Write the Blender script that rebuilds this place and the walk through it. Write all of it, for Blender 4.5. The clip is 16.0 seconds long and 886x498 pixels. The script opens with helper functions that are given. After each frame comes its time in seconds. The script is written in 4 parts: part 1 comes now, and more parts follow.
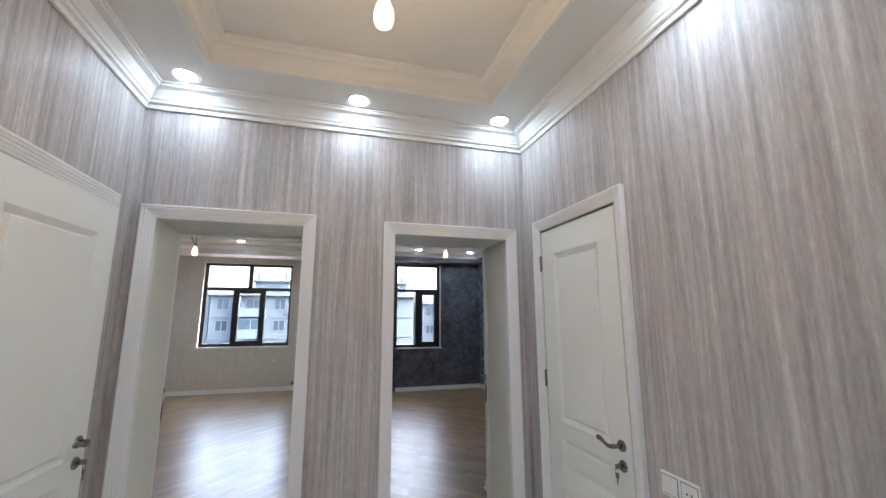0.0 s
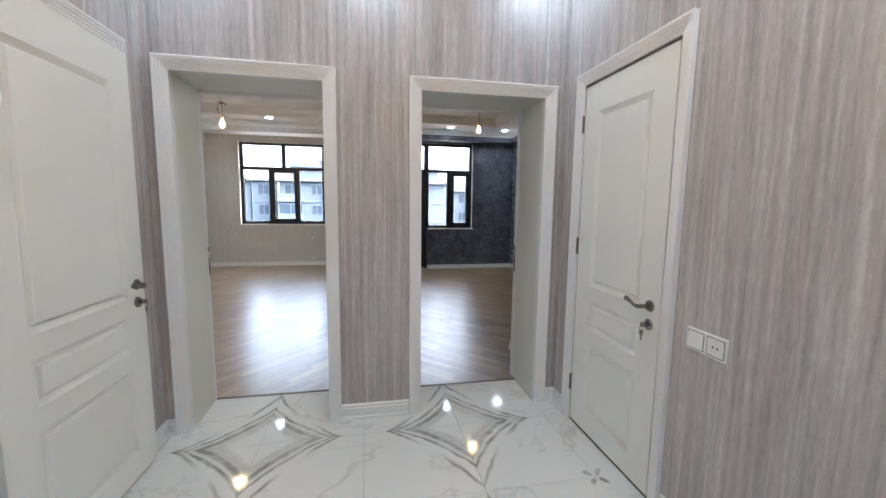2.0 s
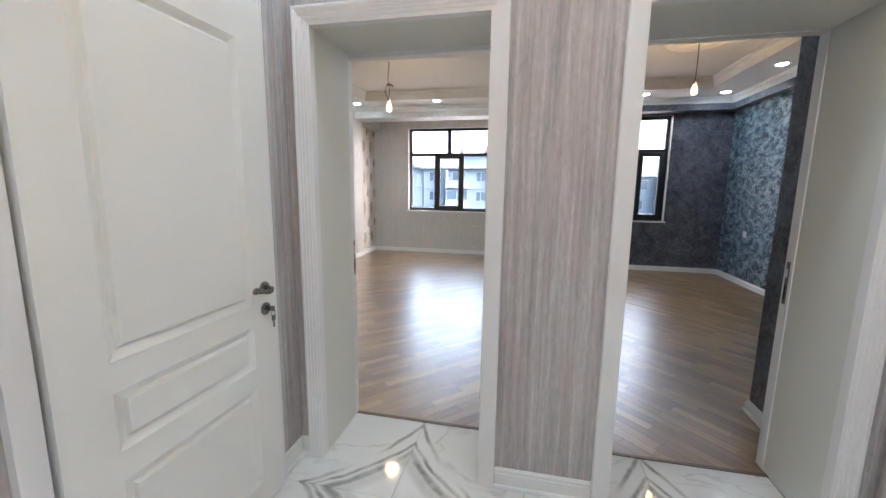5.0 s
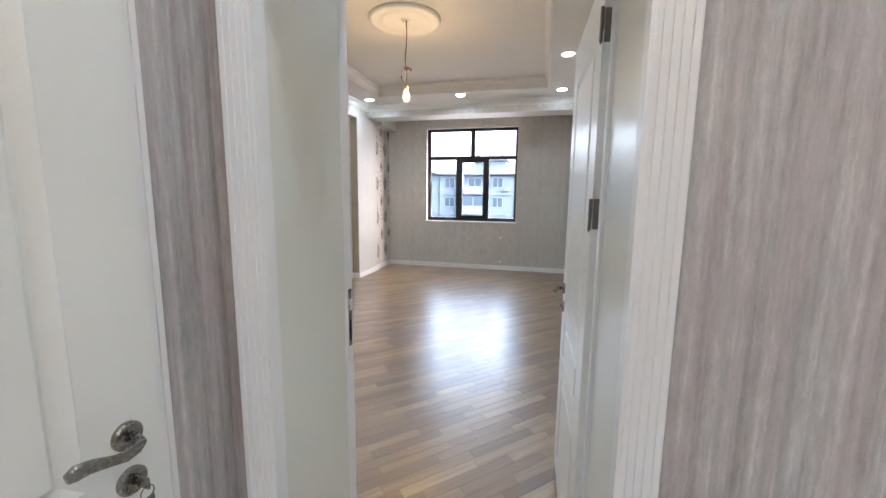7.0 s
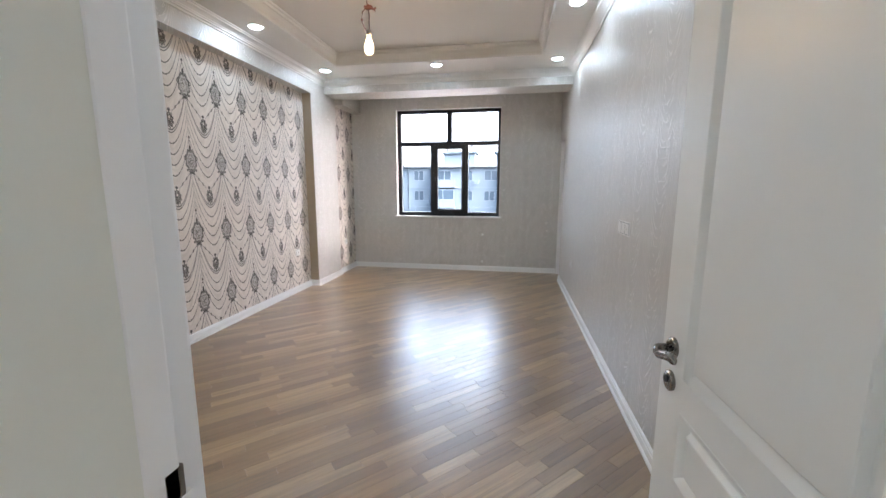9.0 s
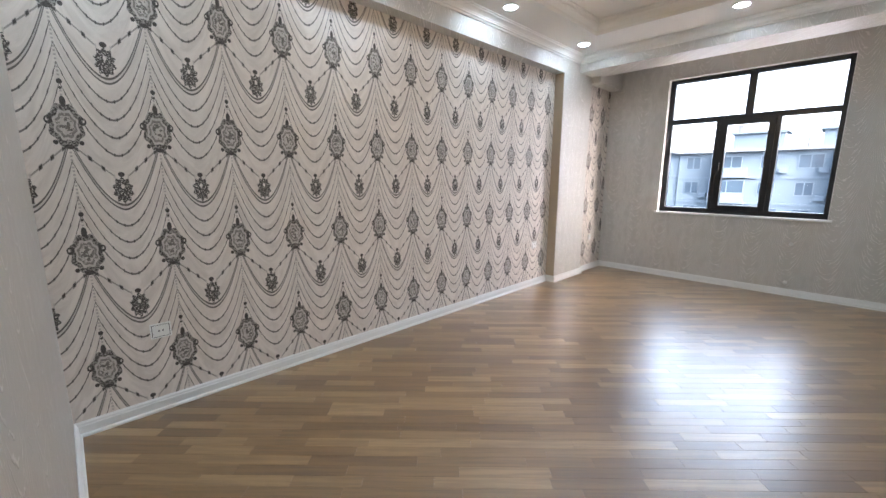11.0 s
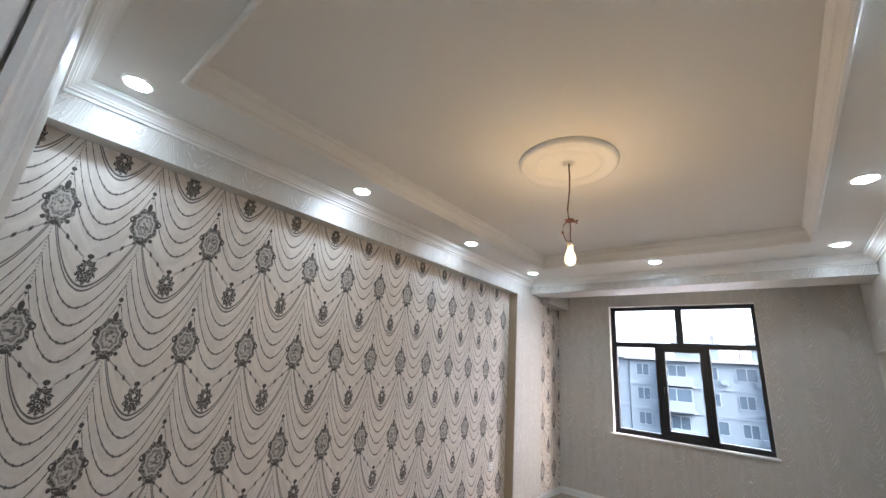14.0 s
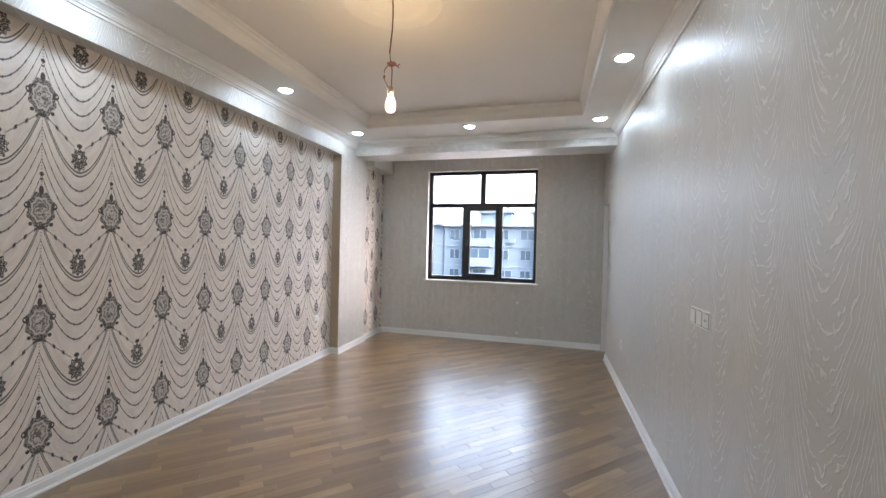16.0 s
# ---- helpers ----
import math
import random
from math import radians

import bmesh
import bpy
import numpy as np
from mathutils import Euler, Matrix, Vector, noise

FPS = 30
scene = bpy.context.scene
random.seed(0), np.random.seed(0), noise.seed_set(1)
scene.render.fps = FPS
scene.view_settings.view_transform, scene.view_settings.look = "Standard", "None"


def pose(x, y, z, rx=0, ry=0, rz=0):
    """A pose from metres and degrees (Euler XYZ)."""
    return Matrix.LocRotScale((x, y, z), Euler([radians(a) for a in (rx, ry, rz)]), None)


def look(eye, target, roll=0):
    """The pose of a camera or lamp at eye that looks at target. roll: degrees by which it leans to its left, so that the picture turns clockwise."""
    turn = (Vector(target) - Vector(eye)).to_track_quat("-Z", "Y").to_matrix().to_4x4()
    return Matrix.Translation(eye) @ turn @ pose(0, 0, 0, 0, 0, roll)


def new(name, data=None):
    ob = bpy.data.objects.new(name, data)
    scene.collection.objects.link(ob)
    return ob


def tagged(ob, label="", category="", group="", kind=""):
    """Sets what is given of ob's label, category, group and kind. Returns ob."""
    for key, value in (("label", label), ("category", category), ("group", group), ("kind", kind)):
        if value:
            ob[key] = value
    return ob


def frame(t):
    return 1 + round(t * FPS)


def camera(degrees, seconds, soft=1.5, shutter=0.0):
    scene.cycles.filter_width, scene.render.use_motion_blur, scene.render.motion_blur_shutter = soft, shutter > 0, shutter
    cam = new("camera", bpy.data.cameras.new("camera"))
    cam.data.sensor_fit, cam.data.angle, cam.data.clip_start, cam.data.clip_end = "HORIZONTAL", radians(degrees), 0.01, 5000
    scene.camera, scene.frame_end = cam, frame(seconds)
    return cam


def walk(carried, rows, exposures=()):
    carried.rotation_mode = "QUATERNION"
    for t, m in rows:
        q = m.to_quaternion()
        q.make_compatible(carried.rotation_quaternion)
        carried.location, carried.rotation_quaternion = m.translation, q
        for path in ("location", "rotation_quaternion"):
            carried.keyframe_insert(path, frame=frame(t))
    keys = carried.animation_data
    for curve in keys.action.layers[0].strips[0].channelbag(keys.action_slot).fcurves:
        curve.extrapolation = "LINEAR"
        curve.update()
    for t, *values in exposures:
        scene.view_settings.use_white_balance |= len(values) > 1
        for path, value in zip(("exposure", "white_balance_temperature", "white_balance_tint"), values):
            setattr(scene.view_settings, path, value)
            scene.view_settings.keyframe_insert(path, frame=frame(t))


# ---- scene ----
EXPOSURE = 5.42
cam = camera(97.5, 16.0)
PATH = [
    (0, (0.048, -2.508, 1.503), (0.586, -0.612, 1.843), -0.1),
    (0.5, (0.066, -2.488, 1.465), (0.696, -0.598, 1.639), -0.2),
    (1, (0.076, -2.462, 1.427), (0.683, -0.557, 1.438), -0.1),
    (1.5, (0.083, -2.444, 1.396), (0.612, -0.519, 1.276), 0.2),
    (2, (0.097, -2.406, 1.363), (0.481, -0.457, 1.133), 0.7),
    (2.5, (0.114, -2.344, 1.335), (0.259, -0.375, 1.017), 1.0),
    (3, (0.164, -2.288, 1.326), (0.044, -0.323, 0.972), 0.7),
    (3.5, (0.184, -2.212, 1.321), (-0.095, -0.263, 0.969), 0.0),
    (6, (-0.173, -1.23, 1.389), (-0.616, 0.699, 1.103), 0.7),
    (6.5, (-0.264, -1.048, 1.386), (-0.731, 0.876, 1.1), 0.4),
    (7, (-0.304, -0.772, 1.389), (-0.797, 1.147, 1.11), 0.6),
    (7.5, (-0.38, -0.569, 1.377), (-0.778, 1.368, 1.074), 0.3),
    (8, (-0.531, -0.335, 1.386), (-0.835, 1.616, 1.064), -0.1),
    (8.2, (-0.55, -0.239, 1.356), (-0.853, 1.713, 1.042), -0.1),
    (10.3, (-0.672, 0.463, 1.342), (-1.528, 2.237, 0.994), 0.5),
    (10.5, (-0.677, 0.495, 1.337), (-1.694, 2.181, 0.985), 0.3),
    (11, (-0.709, 0.553, 1.334), (-2.116, 1.928, 0.975), 0.1),
    (11.5, (-0.716, 0.584, 1.343), (-2.373, 1.651, 1.003), 0.3),
    (12, (-0.723, 0.573, 1.384), (-2.47, 1.527, 1.183), 0.8),
    (12.5, (-0.7, 0.56, 1.453), (-2.439, 1.544, 1.529), 1.5),
    (13, (-0.69, 0.519, 1.522), (-2.333, 1.61, 1.854), 2.8),
    (13.5, (-0.682, 0.49, 1.56), (-2.159, 1.743, 2.059), 4.1),
    (14, (-0.657, 0.481, 1.575), (-1.912, 1.929, 2.148), 4.7),
    (14.5, (-0.623, 0.478, 1.569), (-1.618, 2.116, 2.14), 4.3),
    (15, (-0.618, 0.497, 1.552), (-1.378, 2.288, 2.017), 3.2),
    (15.5, (-0.615, 0.526, 1.496), (-1.217, 2.417, 1.743), 2.0),
    (16, (-0.623, 0.546, 1.431), (-1.148, 2.476, 1.413), 1.3),
]
walk(cam, [(t, look(eye, target, roll)) for t, eye, target, roll in PATH], [(t, EXPOSURE + e, 6300, 10) for t, e in ((0, -0.28), (2, -0.04), (3.5, 0.06), (7, 0.12), (10.5, 0.06), (11.5, 0.18), (12.2, 0.12), (13, -0.03), (14.5, -0.15), (16, -0.06))])

# ---- world, sun, exposure ----
world = bpy.data.worlds.new("overcast_sky")
scene.world = world
world.use_nodes = True
wn = world.node_tree.nodes
sky = wn.new("ShaderNodeTexSky")
sky.sky_type = "NISHITA"
sky.sun_disc = False
sky.sun_elevation = radians(38)
sky.sun_rotation = radians(98)
sky.air_density, sky.dust_density, sky.ozone_density = 0.4, 10.0, 0.1
wn["Background"].inputs["Strength"].default_value = 0.15
veil = wn.new("ShaderNodeHueSaturation")        # thin cloud shifts the blue a little
veil.inputs["Hue"].default_value, veil.inputs["Saturation"].default_value = 0.475, 0.95
world.node_tree.links.new(sky.outputs[0], veil.inputs["Color"])
world.node_tree.links.new(veil.outputs[0], wn["Background"].inputs[0])
sun = new("sun", bpy.data.lights.new("sun", "SUN"))
sun.data.energy, sun.data.angle, sun.data.color = 0.4, radians(14), (1.0, 0.96, 0.9)
sun.matrix_world = look((30, -4, 30), (0, 0, 0))

DOWNLIGHT_W, BULB_GLOW, DISC_GLOW = 0.059, 0.72, 2.7
LED = (0.705, 0.86, 1.0)
WARM = (1.0, 0.66, 0.33)


# ---- materials ----
class Nodes:
    """Short-hand for the nodes of one material."""

    def __init__(self, name):
        self.mat = bpy.data.materials.new(name)
        self.mat.use_nodes = True
        self.t = self.mat.node_tree
        self.bsdf = self.t.nodes["Principled BSDF"]

    def put(self, sock, v):
        if isinstance(v, bpy.types.NodeSocket):
            self.t.links.new(v, sock)
        elif isinstance(v, tuple) and len(v) == 3 and sock.type == "RGBA":
            sock.default_value = (*v, 1)
        else:
            sock.default_value = v

    def m(self, op, a, b=0.0, c=0.0):
        n = self.t.nodes.new("ShaderNodeMath")
        n.operation = op
        for s, v in zip(n.inputs, (a, b, c)):
            self.put(s, v)
        return n.outputs[0]

    def add(self, a, b): return self.m("ADD", a, b)
    def sub(self, a, b): return self.m("SUBTRACT", a, b)
    def mul(self, a, b): return self.m("MULTIPLY", a, b)
    def absol(self, a): return self.m("ABSOLUTE", a)

    def step(self, v, lo, hi):
        """0 below lo, 1 above hi, smooth between (lo may exceed hi)."""
        n = self.t.nodes.new("ShaderNodeMapRange")
        n.interpolation_type = "SMOOTHSTEP"
        flip = lo > hi
        for s, x in zip(n.inputs, (v, min(lo, hi), max(lo, hi), 1.0 if flip else 0.0, 0.0 if flip else 1.0)):
            self.put(s, x)
        return n.outputs[0]

    def xyz(self):
        n = self.t.nodes.new("ShaderNodeSeparateXYZ")
        self.put(n.inputs[0], self.t.nodes.new("ShaderNodeNewGeometry").outputs["Position"])
        return n.outputs

    def vec(self, x, y, z):
        n = self.t.nodes.new("ShaderNodeCombineXYZ")
        for s, v in zip(n.inputs, (x, y, z)):
            self.put(s, v)
        return n.outputs[0]

    def pos(self):
        return self.t.nodes.new("ShaderNodeNewGeometry").outputs["Position"]

    def noise(self, scale, vector=None, detail=3.0, rough=0.55, dist=0.0):
        n = self.t.nodes.new("ShaderNodeTexNoise")
        self.put(n.inputs["Vector"], vector if vector is not None else self.pos())
        n.inputs["Scale"].default_value, n.inputs["Detail"].default_value = scale, detail
        n.inputs["Roughness"].default_value, n.inputs["Distortion"].default_value = rough, dist
        return n.outputs["Fac"]

    def mix(self, f, a, b):
        n = self.t.nodes.new("ShaderNodeMix")
        n.data_type = "RGBA"
        self.put(n.inputs[0], f), self.put(n.inputs[6], a), self.put(n.inputs[7], b)
        return n.outputs[2]

    def ramp(self, v, *stops):
        n = self.t.nodes.new("ShaderNodeValToRGB")
        e = n.color_ramp.elements
        for i, (p, c) in enumerate(stops):
            el = e[i] if i < 2 else e.new(p)
            el.position, el.color = p, (*c, 1)
        self.put(n.inputs[0], v)
        return n.outputs[0]

    def bump(self, h, strength=0.3, dist=0.002):
        n = self.t.nodes.new("ShaderNodeBump")
        n.inputs["Strength"].default_value, n.inputs["Distance"].default_value = strength, dist
        self.put(n.inputs["Height"], h)
        self.put(self.bsdf.inputs["Normal"], n.outputs[0])

    def set(self, color=None, rough=None, metal=None, spec=None, coat=None):
        for key, v in (("Base Color", color), ("Roughness", rough), ("Metallic", metal), ("Specular IOR Level", spec), ("Coat Weight", coat)):
            if v is not None:
                self.put(self.bsdf.inputs[key], v)
        return self.mat


def plain(name, color, rough=0.5, metal=0.0, grain=40.0, amount=0.06, bump=0.1, spec=0.5):
    n = Nodes(name)
    a = n.noise(grain, detail=4)
    b = n.noise(2.3, detail=2)
    v = n.add(n.mul(n.sub(a, 0.5), amount), n.mul(n.sub(b, 0.5), amount))
    dark = tuple(max(0, c * 0.86) for c in color)
    light = tuple(min(1, c * 1.1) for c in color)
    n.set(n.mix(n.add(v, 0.58), dark, light), n.add(rough, n.mul(n.sub(a, 0.5), 0.12)), metal, spec)
    if bump:
        n.bump(a, bump, 0.001)
    return n.mat


def emitter(name, color, strength):
    n = Nodes(name)
    n.set((0.9, 0.9, 0.88), 0.4)
    n.put(n.bsdf.inputs["Emission Color"], color)
    n.bsdf.inputs["Emission Strength"].default_value = strength
    return n.mat


def hall_paper():
    """Greige wallpaper with uneven upright streaks."""
    n = Nodes("streaked_wallpaper")
    x, y, z = n.xyz()
    u = n.add(x, y)
    wob = n.mul(n.sub(n.noise(1.6, n.vec(u, 0.0, n.mul(z, 0.5))), 0.5), 0.0025)
    u = n.add(u, wob)
    rag = n.mul(n.sub(n.noise(75.0, n.vec(n.mul(u, 0.4), 2.0, n.mul(z, 0.8)), 4, 0.65), 0.5), 0.009)
    ur = n.add(u, rag)
    wide = n.noise(11.0, n.vec(ur, 0.0, n.mul(z, 0.05)), 2)
    mid = n.noise(40.0, n.vec(ur, 3.0, n.mul(z, 0.03)), 4, 0.6)
    fine = n.noise(150.0, n.vec(ur, 7.0, n.mul(z, 0.04)), 3, 0.7)
    dash = n.noise(70.0, n.vec(ur, 1.0, n.mul(z, 0.22)), 5, 0.7, 0.2)
    v = n.add(n.add(n.mul(wide, 0.22), n.mul(mid, 0.42)), n.add(n.add(n.mul(fine, 0.10), n.mul(dash, 0.24)), n.mul(n.sub(n.noise(330.0, n.vec(u, 4.0, n.mul(z, 0.5)), 2), 0.3), 0.07)))
    warm = n.ramp(v, (0.40, (0.345, 0.295, 0.292)), (0.47, (0.445, 0.398, 0.396)), (0.54, (0.525, 0.48, 0.476)), (0.61, (0.66, 0.63, 0.62)))
    cool = n.ramp(v, (0.40, (0.31, 0.295, 0.295)), (0.47, (0.40, 0.38, 0.375)), (0.54, (0.50, 0.478, 0.474)), (0.61, (0.65, 0.635, 0.625)))
    tint = n.noise(16.0, n.vec(ur, 11.0, n.mul(z, 0.06)), 3)
    col = n.mix(n.step(tint, 0.4, 0.6), warm, cool)
    n.bump(n.add(n.mul(mid, 0.5), n.mul(fine, 0.5)), 0.35, 0.0015)
    return n.set(col, n.sub(0.62, n.mul(mid, 0.2)), 0, 0.4)


COL, ROW, COL0, ROW0 = 0.3667, 0.642, -2.803, 0.300    # of the print before it is scaled by PRINT
PRINT = 0.9707


def drape(n, u, z, rise=0.34):
    """Hanging swags: the height above the lowest line of the swag, and how near the column is (1 on it)."""
    k = n.m("FRACT", n.add(n.m("DIVIDE", n.sub(u, COL0), COL), 50.0))
    t = n.mul(n.absol(n.sub(k, 0.5)), 2.0)
    return n.sub(z, n.mul(n.m("POWER", t, 1.85), rise)), t, k


def lines(n, w, offsets, half, period=ROW, base=ROW0):
    total = None
    for o, h in zip(offsets, half):
        f = n.m("FRACT", n.add(n.m("DIVIDE", n.sub(w, base + o), period), 20.5))
        d = n.mul(n.absol(n.sub(f, 0.5)), period)
        s = n.step(d, h * 1.35, h * 0.55)
        total = s if total is None else n.m("MAXIMUM", total, s)
    return total


def swag_paper():
    """Pale satin wallpaper printed with beaded swags, cartouches and small pendants."""
    n = Nodes("swag_wallpaper")
    x, y, z1 = n.xyz()
    u0 = n.add(n.m("DIVIDE", n.sub(n.add(x, y), -2.7255), PRINT), COL0)
    z0 = n.add(n.m("DIVIDE", n.sub(z1, 0.3317), PRINT), ROW0)
    jit = n.sub(n.noise(90.0), 0.5)
    u, z = n.add(u0, n.mul(jit, 0.0035)), n.add(z0, n.mul(jit, 0.0035))
    w, t, k = drape(n, u, z)
    thin = lines(n, w, (0.131, 0.041, -0.049, -0.139), (0.0052,) * 4)
    bold = lines(n, w, (-0.398, -0.421), (0.0062, 0.0055))
    band = n.mul(lines(n, w, (-0.4095,), (0.013,)), n.add(0.12, n.mul(n.step(t, 0.25, 0.8), 0.33)))
    chain = lines(n, n.sub(z, n.mul(t, 0.19)), (-0.275,), (0.005,))
    chain = n.mul(chain, n.step(t, 0.12, 0.2))
    # beads ride along the lines
    bead = n.m("FRACT", n.mul(t, 6.0))
    bead = n.step(n.absol(n.sub(bead, 0.5)), 0.14, 0.07)
    beads = n.mul(lines(n, w, (0.131, 0.041, -0.049, -0.139), (0.0080,) * 4), bead)
    cb = n.step(n.absol(n.sub(n.m("FRACT", n.mul(t, 4.0)), 0.5)), 0.2, 0.1)
    beads = n.m("MAXIMUM", beads, n.mul(n.mul(lines(n, n.sub(z, n.mul(t, 0.19)), (-0.275,), (0.012,)), cb), n.step(t, 0.12, 0.2)))
    # cell coordinates round a cartouche and round a pendant
    du = n.mul(n.sub(n.m("FRACT", n.add(k, 0.5)), 0.5), COL)
    dp = n.mul(n.sub(k, 0.5), COL)
    dz = n.mul(n.sub(n.m("FRACT", n.add(n.m("DIVIDE", n.sub(z, ROW0), ROW), 20.5)), 0.5), ROW)
    pz = n.mul(n.sub(n.m("FRACT", n.add(n.m("DIVIDE", n.sub(z, ROW0 - 0.318), ROW), 20.5)), 0.5), ROW)

    def oval(a, b, ca, cb_, ra, rb):
        p, q = n.m("DIVIDE", n.sub(a, ca), ra), n.m("DIVIDE", n.sub(b, cb_), rb)
        return n.m("SQRT", n.add(n.mul(p, p), n.mul(q, q)))

    r = oval(du, dz, 0.0, 0.0, 0.062, 0.098)
    ang = n.m("ARCTAN2", n.m("DIVIDE", dz, 1.5), du)
    r = n.mul(r, n.add(1.0, n.mul(n.m("COSINE", n.mul(ang, 8.0)), 0.075)))
    ring = n.mul(n.step(r, 1.06, 1.0), n.mul(n.step(r, 0.70, 0.76), n.add(0.6, n.mul(n.step(n.noise(120.0, detail=2), 0.42, 0.55), 0.4))))
    inner = n.mul(n.mul(n.step(r, 0.64, 0.59), n.step(r, 0.42, 0.48)), n.step(n.noise(110.0, detail=1), 0.33, 0.42))
    core = n.mul(n.step(r, 0.46, 0.4), n.step(n.noise(75.0, detail=1), 0.47, 0.53))
    halo = n.mul(n.step(r, 0.85, 0.8), 0.3)
    ears = n.step(oval(n.absol(du), dz, 0.061, 0.022, 0.016, 0.021), 1.05, 0.85)
    earhole = n.step(oval(n.absol(du), dz, 0.064, 0.024, 0.006, 0.008), 1.05, 0.85)
    feet = n.step(oval(n.absol(du), dz, 0.047, -0.082, 0.010, 0.012), 1.05, 0.85)
    crown = n.step(oval(du, dz, 0.0, 0.112, 0.012, 0.028), 1.05, 0.85)
    tip = n.step(oval(du, dz, 0.0, 0.205, 0.011, 0.013), 1.05, 0.85)
    tip2 = n.step(oval(du, dz, 0.0, 0.175, 0.006, 0.007), 1.05, 0.85)
    base = n.step(oval(du, dz, 0.0, -0.102, 0.022, 0.012), 1.05, 0.85)
    pr = oval(dp, pz, 0.0, 0.0, 0.04, 0.066)
    pa = n.m("ARCTAN2", n.m("DIVIDE", pz, 1.6), dp)
    pr = n.mul(pr, n.add(1.0, n.mul(n.m("COSINE", n.mul(pa, 10.0)), 0.12)))
    pend = n.mul(n.step(pr, 1.04, 0.94), n.step(n.noise(150.0, detail=2), 0.37, 0.46))
    heart = n.step(oval(dp, pz, 0.0, 0.02, 0.008, 0.013), 1.05, 0.8)
    pend = n.mul(pend, n.sub(1.0, heart))
    ptop = n.step(oval(dp, pz, 0.0, 0.083, 0.015, 0.014), 1.05, 0.85)
    column = n.mul(n.step(n.absol(du), 0.006, 0.003), n.step(n.absol(n.sub(n.m("FRACT", n.mul(z, 55.0)), 0.5)), 0.2, 0.32))
    inside = n.sub(1.0, n.step(r, 1.1, 1.0))
    swags = n.mul(n.m("MAXIMUM", thin, n.mul(column, 0.5)), n.mul(inside, 0.85))
    ink = swags
    for part_ in (n.mul(n.mul(bold, inside), 0.9), n.mul(band, inside), n.mul(chain, n.mul(inside, 0.6)), n.mul(beads, inside), ring, n.mul(inner, 0.75), n.mul(core, 0.85), halo,
                  n.mul(ears, n.sub(1.0, earhole)), feet, crown, tip, tip2, base, pend, ptop):
        ink = n.m("MAXIMUM", ink, part_)
    ink = n.mul(ink, n.add(0.72, n.mul(n.noise(230.0, detail=2), 0.5)))
    weave = n.noise(420.0, n.vec(u0, 0.0, n.mul(z0, 0.35)), 2)
    soft = n.step(n.noise(6.0, n.vec(n.mul(u0, 1.6), 0.0, n.mul(w, 2.2)), 5, 0.62, 0.8), 0.28, 0.72)
    paper = n.mix(n.add(n.mul(soft, 0.6), n.mul(weave, 0.4)), (0.59, 0.525, 0.47), (0.86, 0.795, 0.735))
    col = n.mix(ink, paper, n.mix(n.noise(60.0), (0.020, 0.016, 0.014), (0.065, 0.055, 0.047)))
    n.bump(n.add(n.mul(ink, -0.6), n.mul(weave, 0.5)), 0.3, 0.0012)
    return n.set(col, n.add(0.42, n.mul(weave, 0.15)), 0, 0.5)


def white_paper():
    """Off-white pearly wallpaper with a glossy raised pattern: strands fanning down from columns, short curls between."""
    n = Nodes("embossed_wallpaper")
    x, y, z = n.xyz()
    u = n.add(x, y)
    jit = n.sub(n.noise(9.0, n.vec(u, 0.0, n.mul(z, 0.6)), 3), 0.5)
    uj, zj = n.add(u, n.mul(jit, 0.04)), n.add(z, n.mul(jit, 0.09))
    k = n.m("FRACT", n.add(n.m("DIVIDE", n.sub(uj, 2.135), 0.34), 50.5))
    side = n.mul(n.absol(n.sub(k, 0.5)), -2.0)
    side = n.add(side, 1.0)
    w = n.sub(zj, n.mul(n.m("POWER", side, 2.1), 0.50))
    strands = lines(n, w, (0.0, 0.062, 0.118, 0.19, 0.25, 0.318, 0.372), (0.006, 0.0042, 0.0055, 0.006, 0.0042, 0.0055, 0.0045), 0.43, 0.1)
    keep = n.step(n.noise(11.0, n.vec(n.mul(u, 1.7), 5.0, n.mul(z, 0.5)), 3), 0.40, 0.50)
    strands = n.mul(n.mul(strands, keep), n.step(side, 0.10, 0.3))
    curl = n.sub(zj, n.add(n.mul(n.m("POWER", side, 1.5), 0.26), n.mul(n.sub(n.noise(20.0, n.vec(u, 8.0, z), 2), 0.5), 0.08)))
    curls = lines(n, curl, (0.0, 0.045, 0.12, 0.165), (0.0055, 0.004, 0.0055, 0.004), 0.215, 0.03)
    curls = n.mul(n.mul(curls, n.step(n.noise(17.0, n.vec(u, 2.0, z), 2), 0.46, 0.55)), n.step(side, 0.6, 0.4))
    a = n.m("MAXIMUM", strands, curls)
    weave = n.noise(300.0, n.vec(u, 0.0, n.mul(z, 0.3)), 2)
    big = n.noise(1.4, detail=2)
    col = n.mix(n.add(n.mul(weave, 0.4), n.mul(big, 0.5)), (0.49, 0.472, 0.435), (0.60, 0.58, 0.54))
    # the glimmer of lamps on the raised lines is put into their colour
    col = n.mix(n.mul(a, 0.6), col, (0.88, 0.85, 0.82))
    n.bump(n.add(a, n.mul(weave, 0.03)), 0.75, 0.004)
    n.bsdf.inputs["Coat Roughness"].default_value = 0.46
    n.bsdf.inputs["Coat IOR"].default_value = 1.75
    return n.set(col, n.sub(0.5, n.mul(a, 0.22)), 0, 0.5, 1.0)


